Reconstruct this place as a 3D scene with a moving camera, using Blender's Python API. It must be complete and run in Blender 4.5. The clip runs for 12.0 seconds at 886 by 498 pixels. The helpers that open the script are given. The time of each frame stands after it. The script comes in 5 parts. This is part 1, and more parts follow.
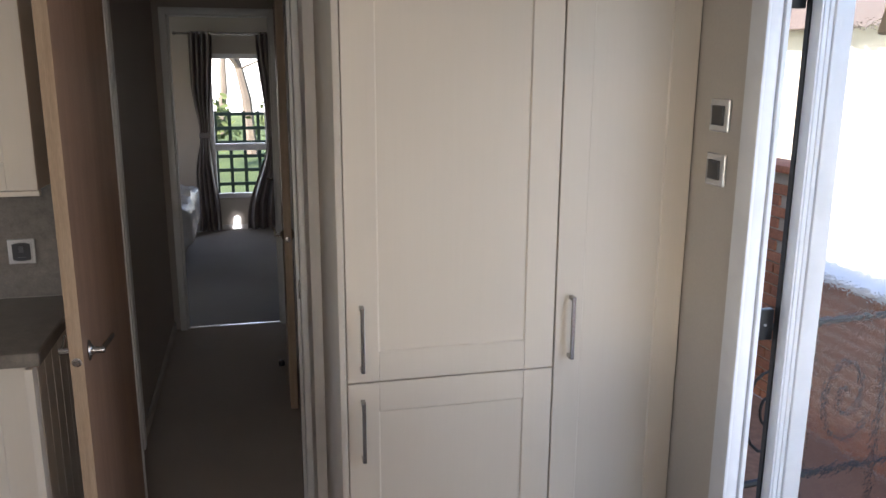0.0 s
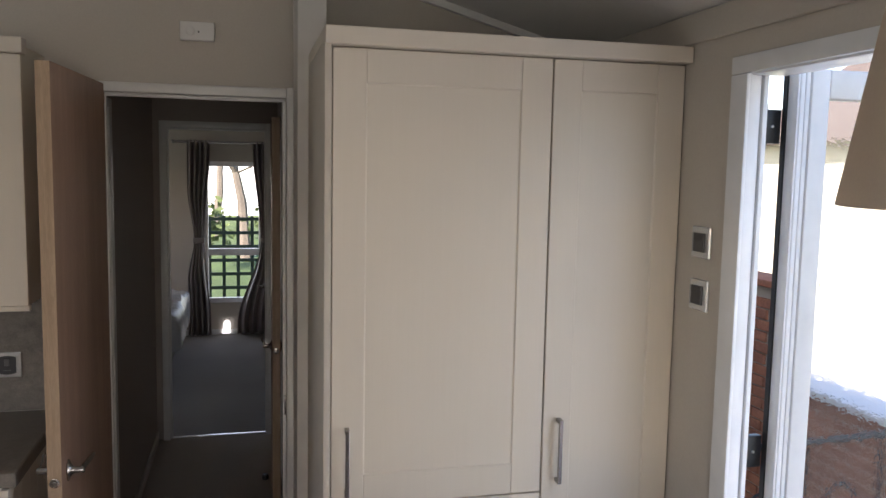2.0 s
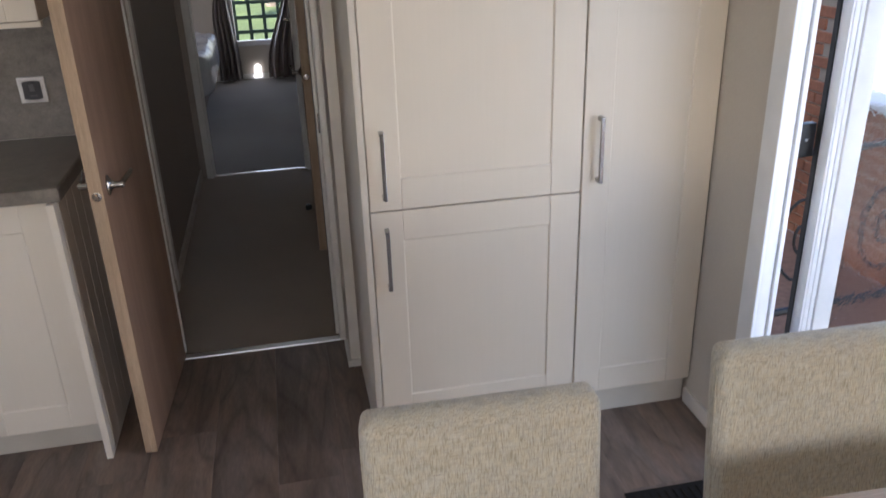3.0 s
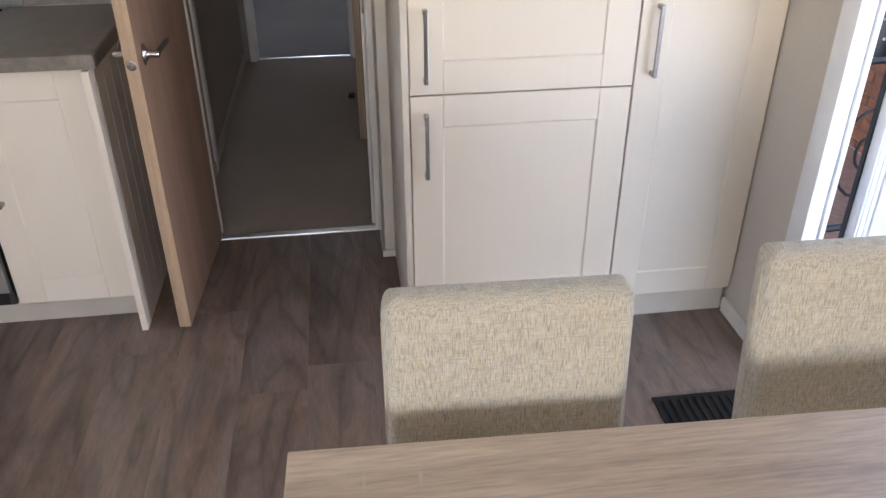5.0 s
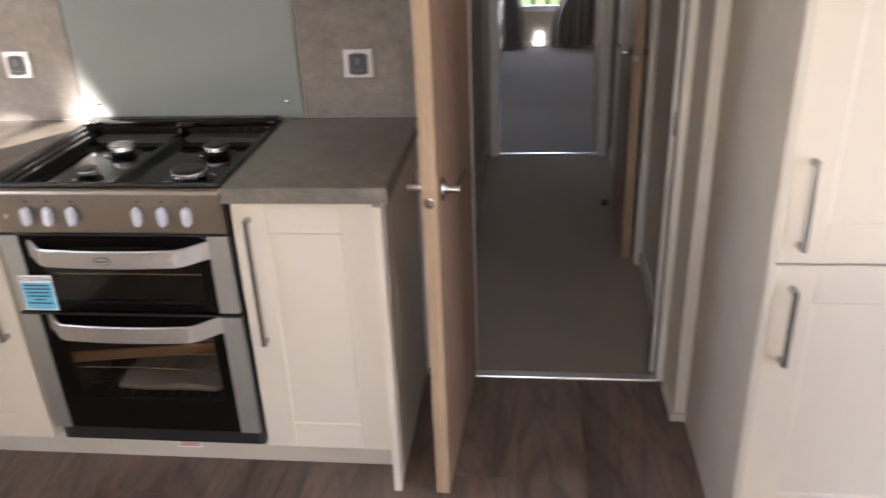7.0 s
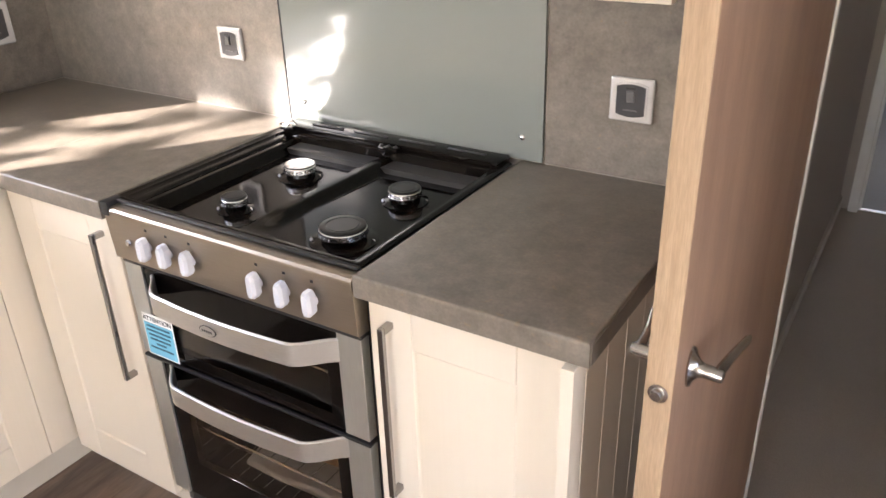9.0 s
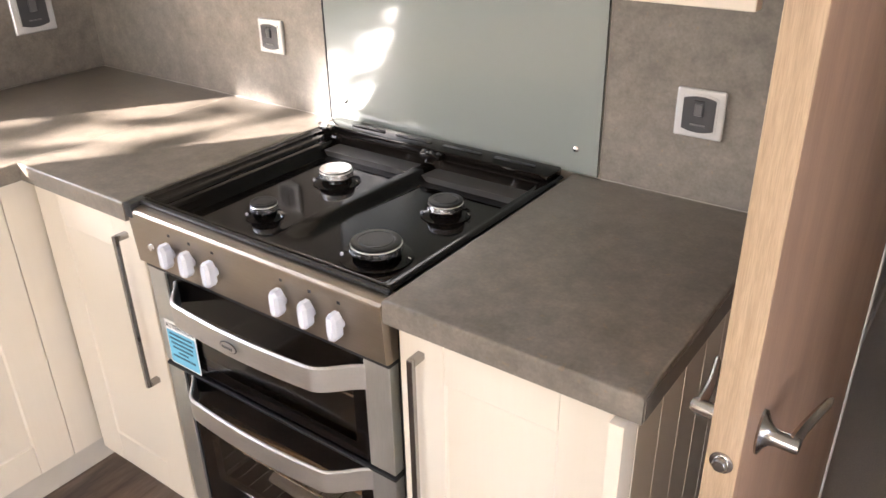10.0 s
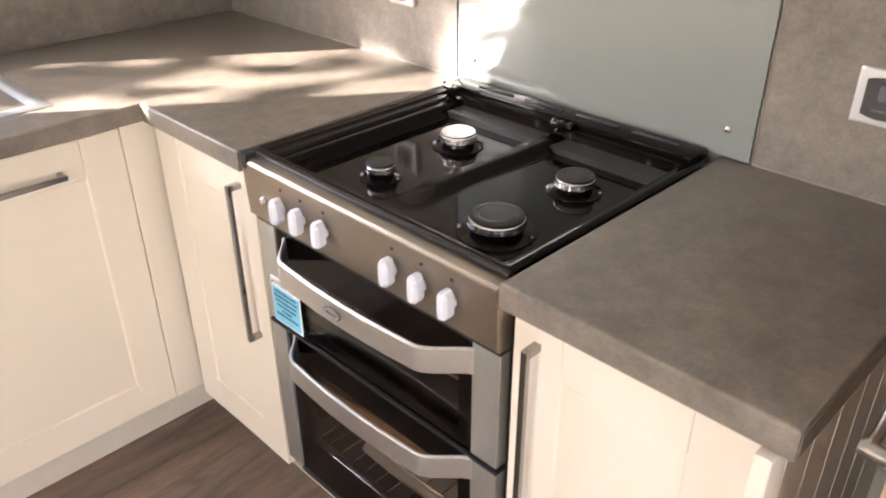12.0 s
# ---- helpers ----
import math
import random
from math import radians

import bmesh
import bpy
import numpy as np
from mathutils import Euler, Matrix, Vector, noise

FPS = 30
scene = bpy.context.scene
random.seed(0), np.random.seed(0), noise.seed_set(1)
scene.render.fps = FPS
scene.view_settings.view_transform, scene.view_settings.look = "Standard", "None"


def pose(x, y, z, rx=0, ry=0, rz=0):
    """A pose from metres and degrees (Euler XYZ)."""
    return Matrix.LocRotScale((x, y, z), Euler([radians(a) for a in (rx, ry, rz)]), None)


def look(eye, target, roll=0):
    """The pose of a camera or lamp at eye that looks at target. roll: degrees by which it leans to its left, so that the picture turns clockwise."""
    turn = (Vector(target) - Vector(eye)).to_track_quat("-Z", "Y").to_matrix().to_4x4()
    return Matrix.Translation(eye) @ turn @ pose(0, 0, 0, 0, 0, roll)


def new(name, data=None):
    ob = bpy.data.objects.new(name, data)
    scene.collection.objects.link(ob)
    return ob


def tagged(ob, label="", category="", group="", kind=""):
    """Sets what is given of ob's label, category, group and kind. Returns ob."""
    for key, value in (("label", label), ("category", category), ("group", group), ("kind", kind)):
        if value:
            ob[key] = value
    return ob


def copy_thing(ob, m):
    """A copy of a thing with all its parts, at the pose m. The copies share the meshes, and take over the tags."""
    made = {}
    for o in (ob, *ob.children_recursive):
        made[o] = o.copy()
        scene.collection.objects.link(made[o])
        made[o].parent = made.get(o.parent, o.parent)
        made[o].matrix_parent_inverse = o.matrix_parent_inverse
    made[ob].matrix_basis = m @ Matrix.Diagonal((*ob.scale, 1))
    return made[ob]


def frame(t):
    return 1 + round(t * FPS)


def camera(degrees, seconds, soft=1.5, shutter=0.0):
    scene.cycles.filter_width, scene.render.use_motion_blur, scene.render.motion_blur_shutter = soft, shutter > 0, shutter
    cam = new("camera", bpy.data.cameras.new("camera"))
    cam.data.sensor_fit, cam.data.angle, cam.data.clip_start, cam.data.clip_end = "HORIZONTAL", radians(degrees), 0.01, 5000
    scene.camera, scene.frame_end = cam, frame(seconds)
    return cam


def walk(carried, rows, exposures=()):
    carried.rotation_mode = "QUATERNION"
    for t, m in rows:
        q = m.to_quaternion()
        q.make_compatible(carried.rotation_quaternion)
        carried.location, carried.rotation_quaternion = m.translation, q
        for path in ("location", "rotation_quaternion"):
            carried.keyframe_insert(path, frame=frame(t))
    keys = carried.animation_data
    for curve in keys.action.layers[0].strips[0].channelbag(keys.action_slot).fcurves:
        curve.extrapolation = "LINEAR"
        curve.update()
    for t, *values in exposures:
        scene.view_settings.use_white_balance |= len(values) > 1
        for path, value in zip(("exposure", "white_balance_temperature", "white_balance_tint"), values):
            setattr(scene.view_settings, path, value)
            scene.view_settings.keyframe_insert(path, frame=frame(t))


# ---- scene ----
cam = camera(58.2, 12.0, 1.5, 0.35)
PATH = [
    (0, (2.297, 0.798, 1.69), (2.75, 2.693, 1.237), 0.3),
    (0.5, (2.331, 0.796, 1.695), (2.753, 2.71, 1.297), 0.2),
    (1, (2.324, 0.793, 1.679), (2.763, 2.71, 1.316), 0.6),
    (1.5, (2.312, 0.781, 1.743), (2.76, 2.705, 1.429), 0.8),
    (2, (2.303, 0.778, 1.75), (2.783, 2.709, 1.549), 1.1),
    (2.3, (2.335, 0.785, 1.69), (2.738, 2.709, 1.324), 0.0),
    (2.5, (2.326, 0.808, 1.642), (2.746, 2.683, 1.087), -0.5),
    (3, (2.325, 0.84, 1.59), (2.676, 2.639, 0.792), -1.9),
    (3.5, (2.319, 0.849, 1.542), (2.609, 2.591, 0.602), -2.2),
    (3.7, (2.321, 0.856, 1.538), (2.586, 2.559, 0.523), -1.9),
    (5.5, (2.351, 0.902, 1.529), (2.575, 2.612, 0.517), 0.0),
    (6, (2.262, 0.989, 1.541), (2.481, 2.713, 0.55), 0.4),
    (6.2, (2.211, 1.051, 1.542), (2.398, 2.822, 0.633), 0.4),
    (6.5, (2.106, 1.144, 1.571), (2.211, 2.943, 0.704), -0.2),
    (7, (2.018, 1.381, 1.563), (1.805, 3.175, 0.706), -2.4),
    (7.2, (2.063, 1.445, 1.575), (1.655, 3.21, 0.728), -2.9),
    (7.5, (2.053, 1.588, 1.558), (1.456, 3.295, 0.704), -3.8),
    (7.7, (2.042, 1.669, 1.549), (1.385, 3.353, 0.691), -3.4),
    (9.3, (1.982, 2.282, 1.499), (0.977, 3.75, 0.585), -1.1),
    (9.5, (1.954, 2.288, 1.499), (0.931, 3.738, 0.576), -0.6),
    (10, (1.946, 2.346, 1.492), (0.89, 3.778, 0.578), -1.1),
    (10.5, (1.909, 2.415, 1.481), (0.898, 3.862, 0.54), 0.0),
    (11, (1.924, 2.49, 1.462), (0.762, 3.813, 0.514), -1.5),
    (11.5, (1.907, 2.471, 1.493), (0.681, 3.735, 0.546), -0.9),
    (12, (1.859, 2.412, 1.458), (0.63, 3.639, 0.467), -0.2),
]
EXPOSURE = [(0.0, 1.7, 6050, 17), (1.5, 1.58, 6050, 17), (2.0, 1.48, 6150, 17), (2.5, 1.47, 6000, 17), (3.0, 1.92, 5950, 17), (3.5, 2.22, 5950, 17), (5.5, 2.56, 5950, 17), (6.5, 2.44, 6100, 18),
            (7.0, 2.78, 6250, 19), (7.5, 3.24, 6350, 19), (9.5, 3.45, 6380, 18), (11.0, 3.52, 6380, 18), (12.0, 3.5, 6500, 19)]
walk(cam, [(t, look(eye, target, roll)) for t, eye, target, roll in PATH], EXPOSURE)


# ---------- world, sun, sky light ----------
SUN_EL, SUN_DIR = 25.0, Vector((0.577, 0.817, -0.466)).normalized()
world = bpy.data.worlds.new("sky")
scene.world = world
world.use_nodes = True
wn = world.node_tree
sky = wn.nodes.new("ShaderNodeTexSky")
sky.sky_type = "NISHITA"
sky.sun_disc = False
sky.sun_elevation = radians(SUN_EL)
sky.sun_rotation = math.atan2(-SUN_DIR.x, -SUN_DIR.y)
wn.links.new(sky.outputs[0], wn.nodes["Background"].inputs[0])
wn.nodes["Background"].inputs[1].default_value = 0.15

sun = new("sun", bpy.data.lights.new("sun", "SUN"))
sun.data.energy, sun.data.angle, sun.data.color = 5.0, radians(0.6), (1.0, 0.93, 0.82)
sun.matrix_world = look((0, 0, 0), SUN_DIR)


def window_light(name, eye, target, w, h, power, colour=(0.86, 0.93, 1.0)):
    lamp = new(name, bpy.data.lights.new(name, "AREA"))
    lamp.data.shape, lamp.data.size, lamp.data.size_y = "RECTANGLE", w, h
    lamp.data.energy, lamp.data.color = power, colour
    lamp.matrix_world = look(eye, target)
    return lamp


window_light("skylight_lounge", (2.45, -2.62, 1.3), (2.45, 0, 1.3), 2.0, 1.4, 7.6, (1.0, 0.955, 0.90))
# fill lamp at the unseen, added lounge side window
window_light("skylight_side", (-0.37, -2.10, 1.43), (2, -2.10, 1.43), 0.55, 0.9, 2.0, (1.0, 0.97, 0.93))
window_light("skylight_sink", (-0.44, 2.43, 1.56), (1, 2.43, 1.56), 0.70, 1.0, 1.5)
window_light("skylight_door", (3.80, 2.08, 1.05), (2, 2.08, 1.0), 0.58, 1.8, 1.5, (0.78, 0.88, 1.0))
window_light("skylight_bedroom", (2.14, 9.32, 1.05), (2.14, 8, 0.9), 0.6, 1.4, 1.0, (1.0, 0.94, 0.87))
# fill lamp at an unseen side window, added to brighten bedroom and corridor
window_light("skylight_bedroom_side", (-0.44, 7.75, 1.45), (1, 7.75, 1.3), 1.1, 0.8, 0.9, (1.0, 0.96, 0.92))


# ---------- materials ----------
class Mat:
    """A node material with a principled shader and short ways to add noise."""

    def __init__(self, name, colour, rough=0.5, metal=0.0):
        self.m = bpy.data.materials.new(name)
        self.m.use_nodes = True
        self.t = self.m.node_tree
        self.b = self.t.nodes["Principled BSDF"]
        self.b.inputs["Base Color"].default_value = (*colour, 1)
        self.b.inputs["Roughness"].default_value = rough
        self.b.inputs["Metallic"].default_value = metal
        self.colour = colour

    def node(self, kind):
        return self.t.nodes.new(kind)

    def link(self, a, b):
        self.t.links.new(a, b)

    def coords(self, scale=(1, 1, 1), spread=0.0, turn=0.0):
        tc, mp = self.node("ShaderNodeTexCoord"), self.node("ShaderNodeMapping")
        mp.inputs["Scale"].default_value = scale
        mp.inputs["Rotation"].default_value = (0, 0, turn)
        self.link(tc.outputs["Object"], mp.inputs["Vector"])
        if spread:
            oi, mul = self.node("ShaderNodeObjectInfo"), self.node("ShaderNodeMath")
            mul.operation = "MULTIPLY"
            mul.inputs[1].default_value = spread
            self.link(oi.outputs["Random"], mul.inputs[0])
            cx = self.node("ShaderNodeCombineXYZ")
            for k in range(3):
                self.link(mul.outputs[0], cx.inputs[k])
            self.link(cx.outputs[0], mp.inputs["Location"])
        return mp.outputs[0]

    def noise(self, vec, scale, detail=3.0, rough=0.55):
        n = self.node("ShaderNodeTexNoise")
        n.inputs["Scale"].default_value, n.inputs["Detail"].default_value = scale, detail
        n.inputs["Roughness"].default_value = rough
        self.link(vec, n.inputs["Vector"])
        return n.outputs["Fac"]

    def ramp(self, fac, stops):
        r = self.node("ShaderNodeValToRGB")
        e = r.color_ramp.elements
        while len(e) < len(stops):
            e.new(0.5)
        for k, (p, c) in enumerate(stops):
            e[k].position, e[k].color = p, (*c, 1)
        self.link(fac, r.inputs[0])
        return r.outputs[0]

    def mix(self, a, b, fac, mode="MIX"):
        n = self.node("ShaderNodeMix")
        n.data_type, n.blend_type = "RGBA", mode
        if isinstance(fac, float):
            n.inputs[0].default_value = fac
        else:
            self.link(fac, n.inputs[0])
        for sock, v in ((n.inputs[6], a), (n.inputs[7], b)):
            if isinstance(v, tuple):
                sock.default_value = (*v, 1)
            else:
                self.link(v, sock)
        return n.outputs[2]

    def base(self, out):
        self.link(out, self.b.inputs["Base Color"])

    def roughness(self, fac, lo, hi):
        r = self.node("ShaderNodeMapRange")
        r.inputs[3].default_value, r.inputs[4].default_value = lo, hi
        self.link(fac, r.inputs[0])
        self.link(r.outputs[0], self.b.inputs["Roughness"])

    def bump(self, fac, strength=0.2, distance=0.002):
        n = self.node("ShaderNodeBump")
        n.inputs["Strength"].default_value, n.inputs["Distance"].default_value = strength, distance
        self.link(fac, n.inputs["Height"])
        self.link(n.outputs[0], self.b.inputs["Normal"])


def shade(c, k):
    return tuple(min(1, v * k) for v in c)


def mottled(name, colour, rough, scale, spread, grain, bump=0.1, big=1.2, distance=0.001):
    """A surface with broad stains and a fine grain."""
    m = Mat(name, colour, rough)
    v = m.coords(spread=3.0)
    a, b = m.noise(v, big, 3), m.noise(v, scale, 4)
    c1 = m.ramp(a, ((0.3, shade(colour, 1 - spread)), (0.7, shade(colour, 1 + spread))))
    c2 = m.ramp(b, ((0.3, shade((1, 1, 1), 1 - grain)), (0.7, (1, 1, 1))))
    m.base(m.mix(c1, c2, 1.0, "MULTIPLY"))
    m.roughness(a, rough * 0.85, min(1, rough * 1.15))
    m.bump(b, bump, distance)
    return m.m


def grained(name, dark, light, rough, stretch, bump=0.15, rings=6.0, fine=60.0, spread=7.0, streak=0.5, vary=0.14, knots=0.0, contour=0.0):
    """Wood: long figure and fine pores along one axis."""
    m = Mat(name, light, rough)
    v = m.coords(stretch, spread)
    broad = m.noise(v, rings * 0.35, 3, 0.5)
    fig = m.noise(v, rings, 6, 0.62)
    if knots:
        fig.node.inputs["Distortion"].default_value = knots
    pore = m.noise(v, fine, 3, 0.6)
    mid = tuple((a + b) / 2 for a, b in zip(dark, light))
    c = m.ramp(fig, ((0.28, dark), (0.5, mid), (0.72, light)))
    c = m.mix(c, m.ramp(broad, ((0.3, shade(dark, 0.9)), (0.7, shade(light, 1.05)))), 0.45)
    c = m.mix(c, m.ramp(pore, ((0.35, shade((1, 1, 1), 1 - streak)), (0.6, (1, 1, 1)))), 0.6, "MULTIPLY")
    if contour:
        mu, pp = m.node("ShaderNodeMath"), m.node("ShaderNodeMath")
        mu.operation, pp.operation = "MULTIPLY", "PINGPONG"
        mu.inputs[1].default_value, pp.inputs[1].default_value = contour, 1.0
        hill = m.noise(v, rings * 0.42, 2, 0.35)
        hill.node.inputs["Distortion"].default_value = 0.5
        m.link(hill, mu.inputs[0])
        m.link(mu.outputs[0], pp.inputs[0])
        c = m.mix(c, m.ramp(pp.outputs[0], ((0.0, (0.66, 0.62, 0.60)), (0.30, (0.97, 0.96, 0.95)), (1.0, (1.10, 1.10, 1.10)))), 0.75, "MULTIPLY")
        hue = m.noise(v, rings * 1.3, 3, 0.5)
        c = m.mix(c, m.ramp(hue, ((0.35, (1.14, 1.0, 0.86)), (0.65, (0.93, 0.99, 1.06)))), 0.5, "MULTIPLY")
    oi = m.node("ShaderNodeObjectInfo")
    c = m.mix(c, m.ramp(oi.outputs["Random"], ((0.0, (1 - vary, 1 - vary, 1 - vary * 0.9)), (1.0, (1 + vary * 0.8, 1 + vary * 0.7, 1 + vary * 0.5)))), 1.0, "MULTIPLY")
    m.base(c)
    m.roughness(fig, rough * 0.85, min(1, rough * 1.2))
    m.bump(pore, bump, 0.001)
    return m.m


def brushed(name, colour, rough, stretch):
    m = Mat(name, colour, rough, 1.0)
    v = m.coords(stretch)
    n = m.noise(v, 40, 4)
    m.base(m.ramp(n, ((0.3, shade(colour, 0.9)), (0.7, shade(colour, 1.06)))))
    m.roughness(n, rough * 0.8, rough * 1.3)
    m.bump(n, 0.06, 0.0004)
    return m.m


def plain(name, colour, rough=0.5, metal=0.0):
    m = Mat(name, colour, rough, metal)
    v = m.coords(spread=2.0)
    n = m.noise(v, 9, 4)
    m.base(m.ramp(n, ((0.3, shade(colour, 0.94)), (0.7, shade(colour, 1.04)))))
    m.roughness(n, rough * 0.85, min(1.0, rough * 1.2))
    return m.m


CREAM = (0.71, 0.635, 0.535)
M = {}
c = Mat("cream_foil_door", CREAM, 0.42)
v = c.coords((160, 160, 4.0), 5.0)
n1, n2 = c.noise(v, 1.0, 4), c.noise(c.coords((1, 1, 1), 3.0), 1.4, 2)
c.base(c.mix(c.ramp(n2, ((0.3, shade(CREAM, 0.97)), (0.7, shade(CREAM, 1.03)))), c.ramp(n1, ((0.3, (0.985, 0.985, 0.98)), (0.65, (1, 1, 1)))), 1.0, "MULTIPLY"))
c.roughness(n1, 0.36, 0.5)
c.bump(n1, 0.10, 0.0003)
M["cream"] = c.m
M["carcass"] = plain("cream_board", (0.66, 0.60, 0.50), 0.5)
M["plinth"] = plain("cream_plinth_board", (0.57, 0.52, 0.445), 0.5)
M["end_board"] = plain("beige_end_board", (0.60, 0.545, 0.465), 0.5)
M["trim_beige"] = plain("pale_vinyl_trim", (0.73, 0.70, 0.65), 0.5)
M["wall"] = mottled("wall_vinyl", (0.56, 0.51, 0.445), 0.75, 140, 0.03, 0.05, 0.12)
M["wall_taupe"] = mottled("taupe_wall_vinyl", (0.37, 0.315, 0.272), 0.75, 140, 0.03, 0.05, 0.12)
M["ceiling"] = mottled("ceiling_panel", (0.82, 0.80, 0.77), 0.8, 90, 0.02, 0.04, 0.08)
M["white"] = plain("white_trim", (0.78, 0.765, 0.73), 0.4)
M["upvc"] = plain("white_upvc", (0.84, 0.85, 0.86), 0.25)
M["oak"] = grained("oak_veneer_door", (0.255, 0.155, 0.11), (0.37, 0.245, 0.18), 0.42, (9, 9, 0.55), 0.12, 5.0, 45.0, 4.0, 0.25)
M["oak_edge"] = grained("oak_lipping", (0.40, 0.275, 0.175), (0.56, 0.415, 0.28), 0.5, (60, 60, 2.6), 0.25, 2.0, 14.0, 4.0, 0.35)
M["floor"] = grained("grey_brown_vinyl_plank", (0.080, 0.057, 0.045), (0.310, 0.232, 0.182), 0.34, (6.0, 1.15, 6.0), 0.10, 2.0, 22.0, 37.0, 0.26, 0.12, 1.5, 13.0)
M["table"] = grained("light_oak_laminate", (0.29, 0.205, 0.14), (0.76, 0.62, 0.475), 0.38, (0.9, 11, 11), 0.1, 2.4, 16.0, 0.0, 0.34)
M["carpet"] = mottled("taupe_carpet", (0.56, 0.48, 0.41), 0.95, 420, 0.06, 0.45, 0.9, 2.0, 0.004)
M["carpet_grey"] = mottled("grey_bedroom_carpet", (0.40, 0.385, 0.37), 0.95, 420, 0.06, 0.4, 0.9, 2.0, 0.004)
M["steel"] = brushed("brushed_steel", (0.375, 0.325, 0.27), 0.38, (1, 30, 30))
M["steel_v"] = brushed("brushed_steel_strip", (0.60, 0.61, 0.59), 0.44, (30, 30, 1))
M["satin"] = brushed("satin_handle", (0.60, 0.58, 0.55), 0.42, (1, 20, 20))
M["nickel"] = plain("brushed_nickel", (0.44, 0.42, 0.40), 0.24, 1.0)
M["chrome"] = plain("chrome", (0.82, 0.82, 0.82), 0.08, 1.0)
M["dark_chrome"] = plain("bar_handle_metal", (0.36, 0.35, 0.34), 0.16, 1.0)
M["enamel"] = plain("black_enamel", (0.0055, 0.0042, 0.0034), 0.08)
M["enamel"].node_tree.nodes["Principled BSDF"].inputs["IOR"].default_value = 1.25
M["black"] = plain("black_plastic", (0.016, 0.016, 0.017), 0.4)
M["oven_grey"] = plain("dark_oven_enamel", (0.05, 0.048, 0.046), 0.35)
M["flame_metal"] = plain("polished_flame_ring", (0.90, 0.89, 0.88), 0.24, 1.0)
M["cap"] = plain("matt_black_enamel_cap", (0.010, 0.010, 0.010), 0.42)
M["white_plastic"] = plain("white_plastic", (0.60, 0.61, 0.67), 0.3)
M["grey_plastic"] = plain("anthracite_plastic", (0.045, 0.045, 0.05), 0.35)
M["silver_plastic"] = plain("silver_plastic", (0.70, 0.70, 0.70), 0.25, 0.5)
M["rocker"] = plain("worn_grey_rocker", (0.10, 0.10, 0.105), 0.3)
M["sealant"] = plain("pale_sealant", (0.36, 0.335, 0.30), 0.5)
M["alloy"] = plain("threshold_alloy", (0.75, 0.74, 0.72), 0.3, 1.0)
M["paper"] = plain("white_paper", (0.82, 0.82, 0.8), 0.6)
M["blue_paper"] = plain("blue_print", (0.16, 0.48, 0.66), 0.55)
M["ink"] = plain("black_ink", (0.02, 0.02, 0.025), 0.6)
M["print_blue"] = plain("dark_blue_ink", (0.03, 0.10, 0.16), 0.6)
M["red_ink"] = plain("red_ink", (0.55, 0.12, 0.10), 0.6)
M["card"] = plain("cardboard", (0.42, 0.27, 0.15), 0.8)
M["rubber"] = plain("ribbed_mat_rubber", (0.020, 0.017, 0.015), 0.95)
M["rubber"].node_tree.nodes["Principled BSDF"].inputs["Specular IOR Level"].default_value = 0.15
M["satin_bed"] = mottled("plastic_wrapped_bedding", (0.58, 0.60, 0.64), 0.16, 30, 0.06, 0.1, 0.5, 4.0, 0.02)
M["curtain"] = mottled("taupe_satin_curtain", (0.24, 0.205, 0.19), 0.30, 220, 0.08, 0.12, 0.2)
M["shade"] = mottled("beige_fabric_shade", (0.68, 0.645, 0.59), 0.9, 300, 0.03, 0.15, 0.3)

t = M["table"].node_tree
tcx, mpx, msk = t.nodes.new("ShaderNodeTexCoord"), t.nodes.new("ShaderNodeMapping"), t.nodes.new("ShaderNodeMapping")
mpx.inputs["Scale"].default_value, mpx.inputs["Rotation"].default_value = (75, 7, 1), (0, 0, 0.25)
msk.inputs["Scale"].default_value = (3.2, 13, 1)
na, nb = t.nodes.new("ShaderNodeTexNoise"), t.nodes.new("ShaderNodeTexNoise")
na.inputs["Scale"].default_value = nb.inputs["Scale"].default_value = 1.0
ra, rb, mulm, mixm = t.nodes.new("ShaderNodeValToRGB"), t.nodes.new("ShaderNodeValToRGB"), t.nodes.new("ShaderNodeMath"), t.nodes.new("ShaderNodeMix")
mulm.operation, mixm.data_type = "MULTIPLY", "RGBA"
ra.color_ramp.elements[0].position, ra.color_ramp.elements[1].position = 0.57, 0.66
rb.color_ramp.elements[0].position, rb.color_ramp.elements[1].position = 0.58, 0.68
bs = t.nodes["Principled BSDF"]
old = bs.inputs["Base Color"].links[0].from_socket
mixm.inputs[7].default_value = (0.66, 0.54, 0.42, 1)
for a, b in ((tcx.outputs["Object"], mpx.inputs[0]), (tcx.outputs["Object"], msk.inputs[0]), (mpx.outputs[0], na.inputs["Vector"]), (msk.outputs[0], nb.inputs["Vector"]), (na.outputs["Fac"], ra.inputs[0]),
             (nb.outputs["Fac"], rb.inputs[0]), (ra.outputs[0], mulm.inputs[0]), (rb.outputs[0], mulm.inputs[1]), (mulm.outputs[0], mixm.inputs[0]), (old, mixm.inputs[6]), (mixm.outputs[2], bs.inputs["Base Color"])):
    t.links.new(a, b)

